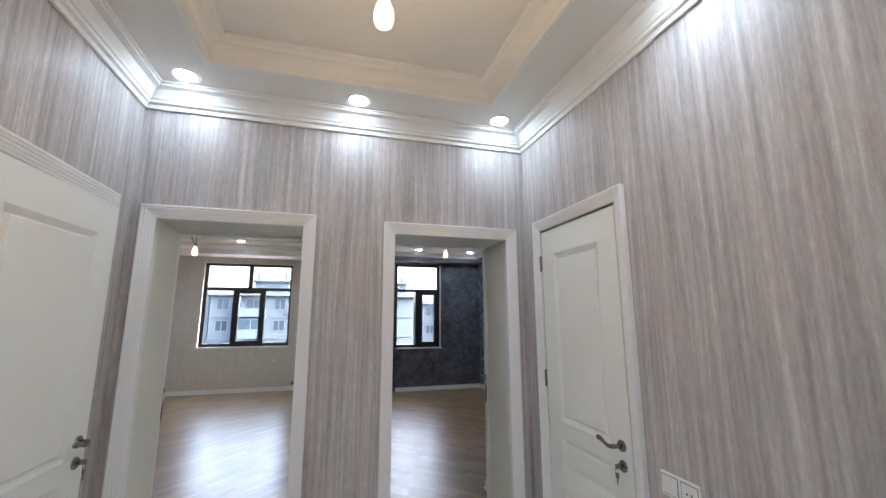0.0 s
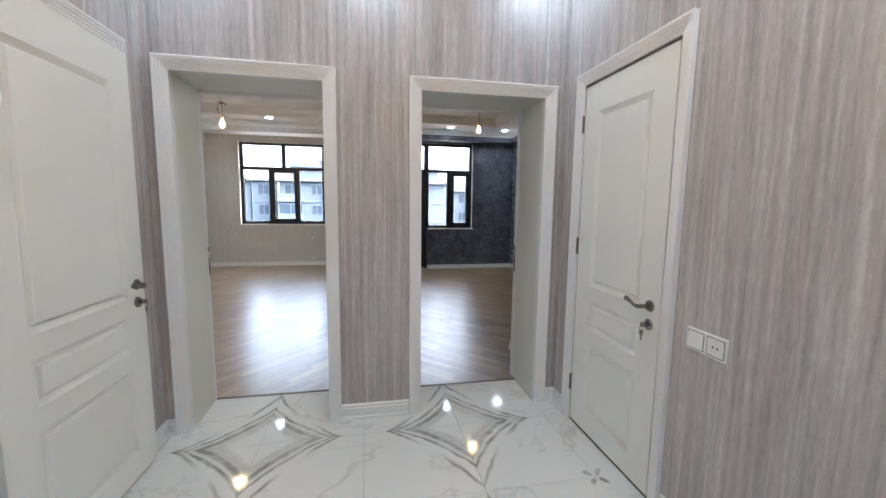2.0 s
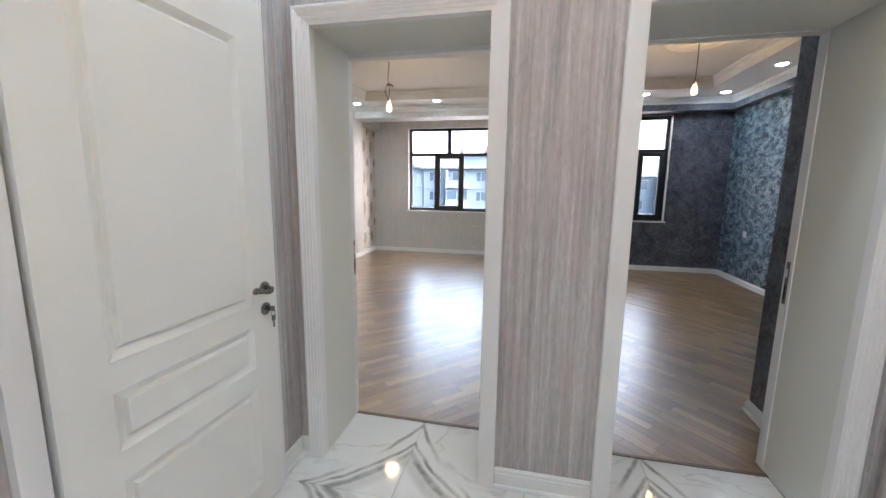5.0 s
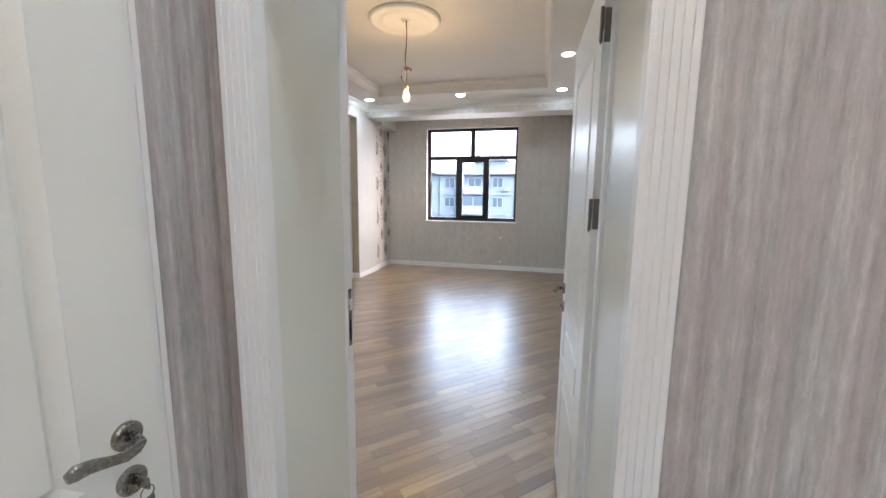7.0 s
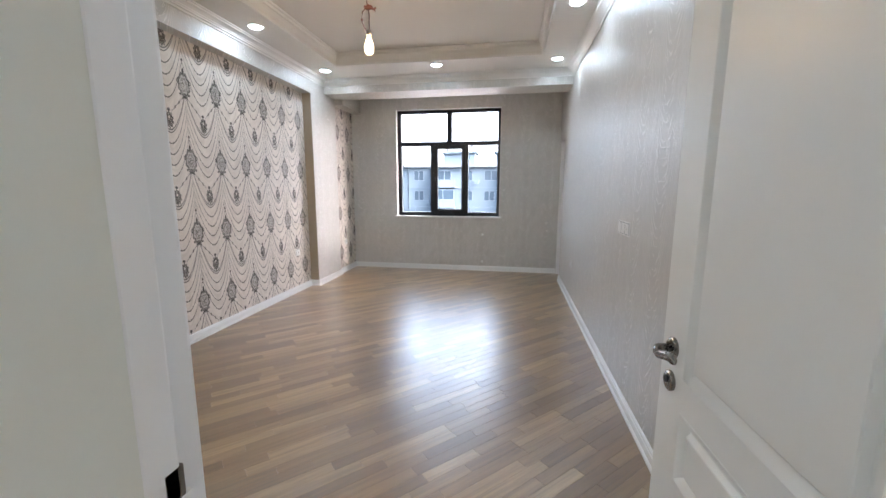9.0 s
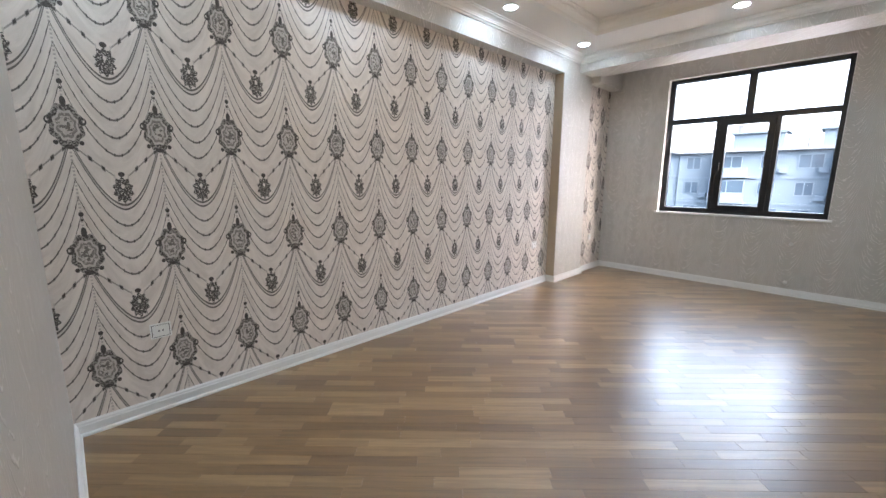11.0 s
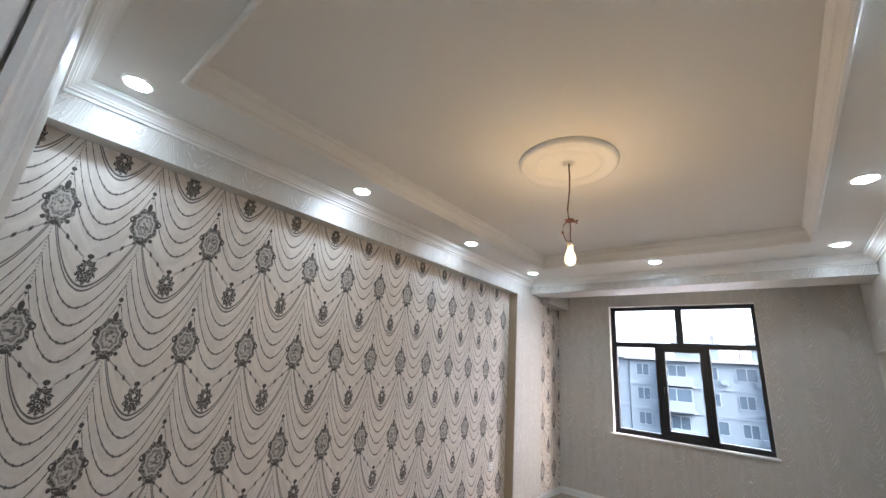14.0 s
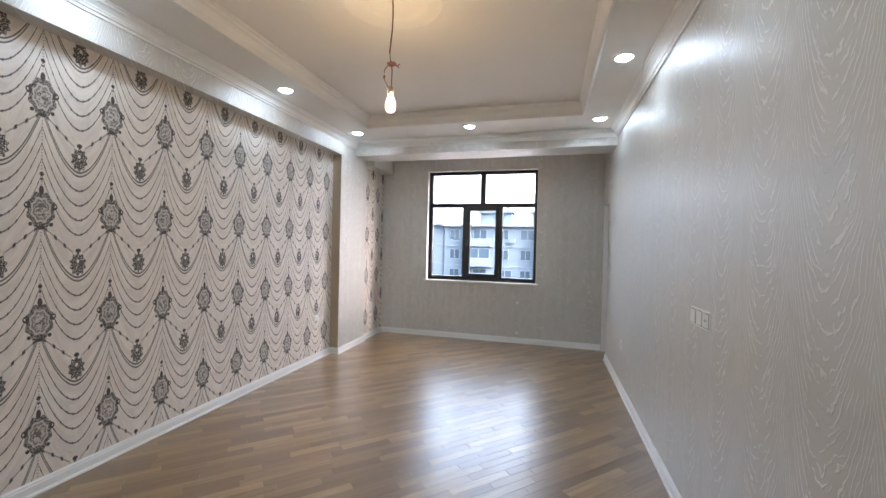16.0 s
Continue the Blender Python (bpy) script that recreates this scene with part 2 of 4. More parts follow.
def slate_paper(name, bloom):
    """Dark grey-blue mottled wallpaper; with bloom, broken by pale ragged flower patches."""
    n = Nodes(name)
    p = n.pos()
    x, y, z = n.xyz()
    u = n.add(x, y)
    a = n.noise(7.0, p, 5, 0.65, 0.6)
    b = n.noise(34.0, p, 4, 0.7)
    c = n.noise(90.0, p, 3, 0.7)
    v = n.add(n.add(n.mul(a, 0.5), n.mul(b, 0.32)), n.mul(c, 0.18))
    col = n.ramp(v, (0.37, (0.03, 0.034, 0.048)), (0.47, (0.085, 0.088, 0.112)), (0.56, (0.15, 0.15, 0.182)), (0.68, (0.24, 0.235, 0.27)))
    if bloom:
        uu = n.add(u, n.mul(n.sub(a, 0.5), 0.10))
        zz = n.add(z, n.mul(n.sub(b, 0.5), 0.05))
        vor = n.t.nodes.new("ShaderNodeTexVoronoi")
        vor.voronoi_dimensions = "2D"
        n.put(vor.inputs["Vector"], n.vec(uu, zz, 0.0))
        vor.inputs["Scale"].default_value, vor.inputs["Randomness"].default_value = 3.0, 0.6
        d = vor.outputs["Distance"]
        arcs = n.m("SINE", n.add(n.mul(d, 30.0), n.mul(n.noise(8.0, p, 3, 0.55), 26.0)))
        petal_edge = n.step(arcs, 0.35, 0.85)
        petal_dark = n.step(arcs, -0.35, -0.8)
        inside = n.step(d, 0.52, 0.4)
        patch = n.noise(7.0, n.vec(u, 2.0, n.mul(z, 1.5)), 4, 0.6, 0.5)
        wash = n.ramp(n.add(n.mul(patch, 0.75), n.mul(b, 0.25)), (0.41, (0.02, 0.038, 0.065)), (0.47, (0.085, 0.14, 0.20)), (0.52, (0.165, 0.24, 0.30)), (0.59, (0.33, 0.40, 0.45)))
        col = n.mix(n.mul(n.mul(petal_edge, inside), 0.34), wash, (0.36, 0.43, 0.47))
        col = n.mix(n.mul(n.mul(petal_dark, inside), 0.8), col, (0.022, 0.035, 0.06))
    n.bump(n.add(a, b), 0.3, 0.002)
    return n.set(col, n.sub(0.6, n.mul(b, 0.25)), 0, 0.5)


def oak(name, island, turn, gloss=1.0, dull=0.0):
    """Satin oak strip laminate; turn: +1 where strips run towards +x+y, -1 towards +x-y."""
    n = Nodes(name)
    x, y, z = n.xyz()
    rnd = n.t.nodes.new("ShaderNodeNewGeometry").outputs["Random Per Island"] if island else n.t.nodes.new("ShaderNodeObjectInfo").outputs["Random"]
    along = n.add(n.mul(n.add(x, n.mul(y, turn)), 0.7071), n.mul(rnd, 37.0))
    across = n.mul(n.sub(n.mul(y, turn), x), 0.7071)
    g = n.noise(1.0, n.vec(n.mul(along, 2.2), n.mul(across, 46.0), n.mul(rnd, 9.0)), 4, 0.6, 0.4)
    f = n.noise(1.0, n.vec(n.mul(along, 9.0), n.mul(across, 260.0), rnd), 3, 0.7)
    tone = n.ramp(rnd, (0.0, (0.16, 0.085, 0.029)), (0.3, (0.235, 0.134, 0.050)), (0.65, (0.305, 0.184, 0.074)), (1.0, (0.43, 0.280, 0.130)))
    dark = n.mix(0.42, tone, (0.055, 0.03, 0.015))
    col = n.mix(n.step(n.add(n.mul(g, 0.7), n.mul(f, 0.3)), 0.34, 0.62), dark, tone)
    sm = n.noise(3.0, detail=4)
    n.put(n.bsdf.inputs["Coat Roughness"], n.add(0.24 + dull, n.mul(sm, 0.17)))
    n.bsdf.inputs["Coat IOR"].default_value = 1.75
    n.bump(f, 0.06, 0.0006)
    return n.set(col, n.add(n.mul(sm, 0.10), n.add(0.26 + dull, n.mul(f, 0.05))), 0, 0.6, gloss)


TILE, TX, TY = 0.577, 0.0695, -0.19


def marble():
    """Polished white marble-look tile, book-matched into concave stars round every second corner."""
    n = Nodes("bookmatched_marble")
    x, y, z = n.xyz()
    wob = n.mul(n.sub(n.noise(3.2, detail=4), 0.5), 0.105)
    wob2 = n.mul(n.sub(n.noise(11.0, detail=3), 0.5), 0.03)
    px = n.mul(n.absol(n.sub(n.m("FRACT", n.add(n.m("DIVIDE", n.sub(x, TX + TILE), 2 * TILE), 20.5)), 0.5)), 2 * TILE)
    py = n.mul(n.absol(n.sub(n.m("FRACT", n.add(n.m("DIVIDE", n.sub(y, TY), 2 * TILE), 20.5)), 0.5)), 2 * TILE)
    e = 0.82
    f = n.m("POWER", n.add(n.m("POWER", n.add(px, 0.001), e), n.m("POWER", n.add(py, 0.001), e)), 1 / e)
    f = n.add(f, n.add(wob, wob2))
    skew = n.add(f, n.mul(n.sub(px, py), 0.12))

    def vein(v, at, half, soft):
        d = n.absol(n.sub(v, at))
        return n.step(d, half + soft, half * 0.4)

    streak = n.noise(26.0, detail=4, rough=0.7)
    veins = n.mul(vein(f, 0.325, 0.014, 0.042), 0.9)
    veins = n.m("MAXIMUM", veins, n.mul(vein(f, 0.405, 0.008, 0.022), 0.9))
    veins = n.m("MAXIMUM", veins, n.mul(vein(skew, 0.5, 0.012, 0.02), n.mul(n.step(n.absol(n.sub(px, py)), 0.04, 0.3), 0.9)))
    veins = n.m("MAXIMUM", veins, n.mul(vein(f, 0.255, 0.03, 0.05), 0.35))
    # small dark knot round the other corners
    kx, ky = n.sub(TILE, px), n.sub(TILE, py)
    kr = n.add(n.m("SQRT", n.add(n.mul(kx, kx), n.mul(ky, ky))), n.mul(wob2, 1.2))
    petal = n.m("DIVIDE", n.mul(n.mul(kx, ky), 0.15), n.add(n.mul(kr, kr), 0.0004))
    knot = n.step(n.sub(kr, petal), 0.004, -0.008)
    # thin stray veins
    far = n.noise(1.3, n.vec(x, n.mul(y, 1.7), 4.0), 4, 0.6, 0.5)
    stray = n.mul(n.step(n.absol(n.sub(far, 0.5)), 0.026, 0.0), n.mul(n.step(f, 0.46, 0.62), 0.3))
    ink = n.mul(n.m("MAXIMUM", n.m("MAXIMUM", veins, n.mul(knot, 0.9)), stray), n.add(0.42, n.mul(n.step(n.noise(6.0, detail=5, rough=0.6), 0.36, 0.64), 0.58)))
    cloud = n.noise(2.1, detail=3)
    col = n.mix(n.mul(cloud, 0.5), (0.74, 0.735, 0.705), (0.60, 0.59, 0.56))
    col = n.mix(ink, col, n.mix(streak, (0.11, 0.108, 0.094), (0.31, 0.30, 0.27)))
    return n.set(col, n.add(0.045, n.mul(cloud, 0.04)), 0, 0.55)


M_HALL = hall_paper()
M_SWAG = swag_paper()
M_WHITE = white_paper()
M_SLATE = slate_paper("slate_wallpaper", False)
M_ROSE = slate_paper("rose_wallpaper", True)
M_OAK = [oak("oak_strip", False, 1), oak("oak_strip_joined", True, 1), oak("dusty_oak_strip", False, -1, 0.5, 0.0), oak("dusty_oak_strip_joined", True, -1, 0.5, 0.0)]
M_MARBLE = marble()
M_GROUT = plain("grout", (0.30, 0.285, 0.26), 0.9)
M_CEIL = plain("ceiling_paint", (0.78, 0.765, 0.73), 0.85, grain=120, amount=0.03, bump=0.08)
# tan of warm lamplight and shade, put into the paper's colour
M_WARM_SHADE = plain("warm_shaded_paper", (0.46, 0.375, 0.27), 0.6, grain=90, amount=0.08, bump=0.06)
M_PLASTER = plain("moulded_plaster", (0.80, 0.79, 0.76), 0.6, grain=90, amount=0.03, bump=0.06)
M_DOOR = plain("door_paint", (0.83, 0.83, 0.80), 0.34, grain=60, amount=0.03, bump=0.04)
M_TRIM = plain("trim_paint", (0.84, 0.83, 0.83), 0.42, grain=60, amount=0.02, bump=0.008)
M_LINING = plain("lining_panel", (0.74, 0.74, 0.68), 0.33, grain=50, amount=0.03, bump=0.03)
M_BASE = plain("skirting_paint", (0.78, 0.79, 0.78), 0.4, grain=60, amount=0.04, bump=0.04)
M_BLACK = plain("black_profile", (0.012, 0.013, 0.016), 0.32, grain=80, amount=0.1, bump=0.02)
M_GREYPAD = plain("white_infill", (0.7, 0.72, 0.74), 0.4)
M_NICKEL = plain("brushed_nickel", (0.27, 0.255, 0.235), 0.27, 0.95, 160, 0.2, 0.05)
M_STEEL = plain("steel_plate", (0.2, 0.18, 0.16), 0.35, 0.9, 120, 0.3, 0.05)
M_PLASTIC = plain("white_plastic", (0.82, 0.82, 0.80), 0.3, grain=30, amount=0.02, bump=0)
M_HOLE = plain("dark_hole", (0.015, 0.015, 0.015), 0.6, bump=0)
M_WIRE = plain("brown_cable", (0.13, 0.075, 0.055), 0.5, bump=0)
M_COPPER = plain("taped_wire", (0.13, 0.045, 0.035), 0.5, bump=0)
M_SOCKET = plain("lamp_socket", (0.25, 0.22, 0.2), 0.5, bump=0)
M_BROWN = plain("threshold_strip", (0.11, 0.07, 0.045), 0.45)
M_BULB = emitter("warm_bulb", (1.0, 0.76, 0.40), 0.12)
M_LED = emitter("led_disc", LED, DISC_GLOW)
# haze blue put into the roof colour, darkened for the high exposure
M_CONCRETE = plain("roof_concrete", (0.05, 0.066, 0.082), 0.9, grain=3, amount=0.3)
M_ASPHALT = plain("asphalt", (0.05, 0.05, 0.052), 0.9, grain=2, amount=0.4)


def glass():
    n = Nodes("window_glass")
    n.set((1, 1, 1), 0.0, 0, 0.5)
    n.bsdf.inputs["Transmission Weight"].default_value = 1.0
    n.bsdf.inputs["IOR"].default_value = 1.01
    return n.mat


M_GLASS = glass()


# ---- mesh helpers ----
def part(name, bm, material, parent=None, label=""):
    me = bpy.data.meshes.new(name)
    bmesh.ops.recalc_face_normals(bm, faces=bm.faces)
    bm.to_mesh(me)
    bm.free()
    me.materials.append(material)
    ob = new(name, me)
    ob.parent = parent
    if label:
        ob["label"] = label
    return ob


def smooth(ob):
    for p in ob.data.polygons:
        p.use_smooth = True
    return ob


def box(x0, y0, z0, x1, y1, z1, bevel=0.0, bm=None):
    own = bmesh.new()
    bmesh.ops.create_cube(own, size=1)
    for v in own.verts:
        v.co = ((x0 + x1) / 2 + v.co.x * (x1 - x0), (y0 + y1) / 2 + v.co.y * (y1 - y0), (z0 + z1) / 2 + v.co.z * (z1 - z0))
    if bevel:
        bmesh.ops.bevel(own, geom=own.edges[:], offset=bevel, segments=2, affect="EDGES", profile=0.6)
    return join(bm, own)


def join(bm, own):
    if bm is None:
        return own
    tmp = bpy.data.meshes.new("tmp")
    own.to_mesh(tmp)
    own.free()
    bm.from_mesh(tmp)
    bpy.data.meshes.remove(tmp)
    return bm


def boxes(*rows):
    bm = None
    for r in rows:
        bm = box(*r, bm=bm)
    return bm


def moved(bm, m):
    bm.transform(m)
    return bm


def lathe(profile, seg=32, bm=None):
    """Turn (radius, height) points round z."""
    own = bmesh.new()
    rings = []
    for r, z in profile:
        if r < 1e-6:
            rings.append([own.verts.new((0, 0, z))])
        else:
            rings.append([own.verts.new((r * math.cos(2 * math.pi * i / seg), r * math.sin(2 * math.pi * i / seg), z)) for i in range(seg)])
    for a, b in zip(rings, rings[1:]):
        for i in range(seg):
            j = (i + 1) % seg
            if len(a) == 1 and len(b) > 1:
                own.faces.new((a[0], b[i], b[j]))
            elif len(b) == 1 and len(a) > 1:
                own.faces.new((a[i], a[j], b[0]))
            elif len(a) > 1:
                own.faces.new((a[i], a[j], b[j], b[i]))
    return join(bm, own)


def tube(points, radii, seg=8, bm=None, flat=1.0):
    """A tube along points; flat squeezes it in z."""
    own = bmesh.new()
    pts = [Vector(p) for p in points]
    if not isinstance(radii, (list, tuple)):
        radii = [radii] * len(pts)
    rings = []
    for i, p in enumerate(pts):
        d = (pts[min(i + 1, len(pts) - 1)] - pts[max(i - 1, 0)]).normalized()
        side = d.cross(Vector((0, 0, 1)))
        side = Vector((1, 0, 0)) if side.length < 1e-3 else side.normalized()
        up = side.cross(d).normalized()
        rings.append([own.verts.new(p + radii[i] * (side * math.cos(a) * flat + up * math.sin(a))) for a in (2 * math.pi * k / seg for k in range(seg))])
    for a, b in zip(rings, rings[1:]):
        for k in range(seg):
            own.faces.new((a[k], a[(k + 1) % seg], b[(k + 1) % seg], b[k]))
    own.faces.new(rings[0][::-1])
    own.faces.new(rings[-1])
    return join(bm, own)


def sweep(path, profile, closed=False, m=None, bm=None):
    """Run a profile of (offset to the left of the path, height) along a flat path with mitred corners."""
    own = bmesh.new()
    n = len(path)
    rings = []
    for i, p in enumerate(path):
        p = Vector(p)
        ends = []
        if closed or i > 0:
            ends.append((p - Vector(path[i - 1])).normalized())
        if closed or i < n - 1:
            ends.append((Vector(path[(i + 1) % n]) - p).normalized())
        normals = [Vector((-d.y, d.x)) for d in ends]
        nm = sum(normals, Vector((0, 0))) / len(normals)
        nm /= nm.length_squared
        rings.append([own.verts.new((p.x + nm.x * a, p.y + nm.y * a, h)) for a, h in profile])
    pairs = list(zip(rings, rings[1:])) + ([(rings[-1], rings[0])] if closed else [])
    k = len(profile)
    for a, b in pairs:
        for j in range(k):
            own.faces.new((a[j], a[(j + 1) % k], b[(j + 1) % k], b[j]))
    if not closed:
        own.faces.new(rings[0][::-1])
        own.faces.new(rings[-1])
    if m is not None:
        own.transform(m)
    return join(bm, own)


def thing(name, m, label, category, group="", kind=""):
    ob = new(name)
    ob.matrix_basis = m
    return tagged(ob, label, category, group, kind)


def structure(name, bm, material, label, category):
    return tagged(part(name, bm, material), label, category, kind="structure")


# ---- the plan ----
# hall: x HX0..HX1, y HY0..0; left room: x LX0..LX1, y S..LY1; right room: x RX0..RX1, y S..RY1
HX0, HX1, HY0 = -1.06, 1.374, -3.05
S = 0.455
HCEIL = 2.84
LXN, LX0, LX1, LY1 = -3.34, -3.22, 0.115, 6.44
RX0, RX1, RY1 = 0.33, 3.19, 5.64
CEIL, TRAY, BEAM = 2.815, 2.932, 2.635
LO, LI = (-0.937, -0.138, 2.06), (-0.934, -0.152, 2.035)
RO, RI = (0.424, 1.232, 2.045), (0.429, 1.224, 2.037)
WX0, WX1, WZ0, WZ1, WY = -2.462, -0.808, 0.912, 2.585, 6.51

# walls of the hall
structure("wall_hall_front", boxes((HX0, 0, 0, LO[0], 0.25, 3.1), (LO[1], 0, 0, RO[0], 0.25, 3.1), (RO[1], 0, 0, HX1, 0.25, 3.1),
          (LO[0], 0, LO[2], LO[1], 0.25, 3.1), (RO[0], 0, RO[2], RO[1], 0.25, 3.1)), M_HALL,
          "greige streaked wallpaper wall with two deep doorways", "wall")
DL0, DL1, DLH = -1.03, -0.25, 2.06      # left door opening along y
DR0, DR1, DRH = -0.955, -0.235, 2.06     # right door opening along y
structure("wall_hall_left", boxes((HX0 - 0.2, HY0 - 0.2, 0, HX0, DL0, 3.1), (HX0 - 0.2, DL1, 0, HX0, 0.25, 3.1), (HX0 - 0.2, DL0, DLH, HX0, DL1, 3.1)), M_HALL,
          "greige streaked wallpaper wall around a white door", "wall")
structure("wall_hall_right", boxes((HX1, HY0 - 0.2, 0, HX1 + 0.2, DR0, 3.1), (HX1, DR1, 0, HX1 + 0.2, 0.25, 3.1), (HX1, DR0, DRH, HX1 + 0.2, DR1, 3.1)), M_HALL,
          "greige streaked wallpaper wall beside a white door", "wall")
structure("wall_hall_back", boxes((HX0, HY0 - 0.2, 0, HX1, HY0, 3.1)), M_HALL, "greige streaked wallpaper wall behind the entrance", "wall")

# walls of the left room
structure("wall_left_room_south", boxes((LXN - 0.2, 0.25, 0, LO[0] - 0.03, S, 3.1), (LO[1] + 0.03, 0.25, 0, RX0 - 0.08, S, 3.1), (LO[0] - 0.03, 0.25, LO[2], LO[1] + 0.03, S, 3.1)), M_WHITE,
          "off-white embossed wallpaper wall around the doorway", "wall")
structure("wall_left_room_accent", boxes((LXN - 0.2, S, 0, LXN, LY1 + 0.3, 3.1)), M_SWAG, "pale wallpaper printed with grey swags and cartouches", "wall")
structure("wall_pilaster_far", boxes((LXN, 5.03, 0, LX0, 5.74, 2.571)), M_WHITE, "off-white papered pilaster beside the window end", "pilaster")
# thin sheet that colours the pilaster's side as warm shade
structure("wall_pilaster_side", boxes((LXN, 5.026, 0, LX0 - 0.006, 5.0295, 2.571)), M_WARM_SHADE, "pilaster side paper with its warm tan shade put into the colour", "wall")
structure("wall_accent_strip", boxes((LXN, 5.74, 0, LX0 - 0.04, LY1, 2.56)), M_SWAG, "narrow strip of pale swag-printed wallpaper", "wall")
structure("wall_strip_box", boxes((LXN, 5.741, 2.56, -3.10, LY1, 3.1)), M_WHITE, "small papered box above the wallpaper strip", "bulkhead")
structure("wall_niche_bulkhead", boxes((LXN, S, 2.571, LX0, 5.74, 3.1)), M_WHITE, "off-white papered bulkhead above the wallpaper niche", "bulkhead")
structure("wall_window_bulkhead", boxes((LX0, 5.40, BEAM, LX1, 5.80, 3.1)), M_WHITE, "off-white papered bulkhead before the window wall", "bulkhead")
structure("wall_left_room_window", boxes((LXN - 0.2, LY1, -0.3, WX0 - 0.03, LY1 + 0.3, 3.1), (WX1 + 0.01, LY1, -0.3, RX0 + 0.2, LY1 + 0.3, 3.1),
          (WX0 - 0.03, LY1, -0.3, WX1 + 0.01, LY1 + 0.3, WZ0 - 0.02), (WX0 - 0.03, LY1, WZ1 + 0.01, WX1 + 0.01, LY1 + 0.3, 3.1)), M_WHITE,
          "off-white embossed wallpaper wall around the window", "wall")
NY0, NY1, NH = 5.94, 6.40, 2.05
structure("wall_partition", boxes((LX1, S, 0, RX0 - 0.08, NY0, 3.1), (LX1, NY1, 0, RX0 - 0.08, LY1, 3.1), (LX1, NY0, NH, RX0 - 0.08, NY1, 3.1)), M_WHITE,
          "off-white embossed wallpaper wall with a low recess", "wall")
structure("trim_recess", boxes((LX1 + 0.004, NY1 - 0.014, 0, RX0 - 0.082, NY1 - 0.001, NH - 0.014), (LX1 + 0.004, NY0 + 0.001, NH - 0.013, RX0 - 0.082, NY1 - 0.001, NH - 0.001)), M_TRIM, "white lining boards in the low recess", "door lining")
structure("wall_recess_back", boxes((RX0 - 0.08, NY0 - 0.1, 0, RX0, LY1 + 0.3, 3.1)), M_LINING, "white lining of the recess by the window", "recess")

# walls of the right room
structure("wall_right_room_west", boxes((RX0 - 0.08, S, 0, RX0, RY1, 3.1)), M_SLATE, "dark slate wallpaper on the partition", "wall")
structure("wall_right_room_south", boxes((RX0 - 0.08, 0.25, 0, RO[0], S, 3.1), (RO[1], 0.25, 0, RX1 + 0.3, S, 3.1), (RO[0], 0.25, RO[2], RO[1], S, 3.1)), M_SLATE,
          "dark slate wallpaper wall around the doorway", "wall")
structure("wall_right_room_column", boxes((1.44, S, 0, 2.1, 0.975, 3.1)), M_SLATE, "dark slate papered column beside the doorway", "column")
structure("wall_right_room_east", boxes((RX1, S, 0, RX1 + 0.2, RY1 + 0.3, 3.1)), M_ROSE, "blue wallpaper with pale ragged roses", "wall")
structure("wall_right_room_bulkhead", boxes((3.06, 0.975, BEAM, RX1, RY1, 3.1), (RX0, 5.42, BEAM, 3.06, RY1, 3.1)), M_SLATE, "dark slate papered bulkhead below the ceiling", "bulkhead")
BX0, BX1, VX1, VZ0, VZ1 = 0.62, 1.33, 2.30, 0.86, 2.60
structure("wall_right_room_window", boxes((RX0, RY1, -0.3, BX0, RY1 + 0.25, 3.1), (VX1, RY1, -0.3, RX1 + 0.2, RY1 + 0.25, 3.1), (BX1, RY1, -0.3, VX1, RY1 + 0.25, VZ0),
          (BX0, RY1, VZ1, VX1, RY1 + 0.25, 3.1), (BX0, RY1, -0.3, BX1, RY1 + 0.25, 0.0)), M_SLATE,
          "dark slate wallpaper wall around window and balcony door", "wall")


# ceilings: a band with a raised tray
def ceiling(name, x0, y0, x1, y1, tx0, ty0, tx1, ty1, CEIL=CEIL, wide=0.45):
    TRAY = CEIL + 0.117
    structure(name, boxes((x0, y0, CEIL, tx0, y1, 3.1), (tx1, y0, CEIL, x1, y1, 3.1), (tx0, y0, CEIL, tx1, ty0, 3.1), (tx0, ty1, CEIL, tx1, y1, 3.1),
              (tx0, ty0, TRAY, tx1, ty1, 3.1)), M_CEIL, "white plaster ceiling with a raised tray", "ceiling")
    prof = [(-0.055, CEIL), (-0.055, CEIL - 0.012), (-0.035, CEIL - 0.022), (-0.01, CEIL - 0.022), (-0.004, CEIL - 0.008), (0.0, CEIL + 0.02), (0.012, CEIL + 0.05),
            (0.03, CEIL + 0.068), (0.05, CEIL + 0.075), (0.055, CEIL + 0.095), (0.085, CEIL + 0.104), (0.09, TRAY), (0.0, TRAY + 0.01), (-0.002, CEIL + 0.002)]
    prof = [(a * wide, h - 0.0015) for a, h in prof]
    structure("trim_" + name, sweep([(tx0, ty0), (tx1, ty0), (tx1, ty1), (tx0, ty1)], prof, True), M_PLASTER, "white stepped plaster moulding round the tray", "moulding")


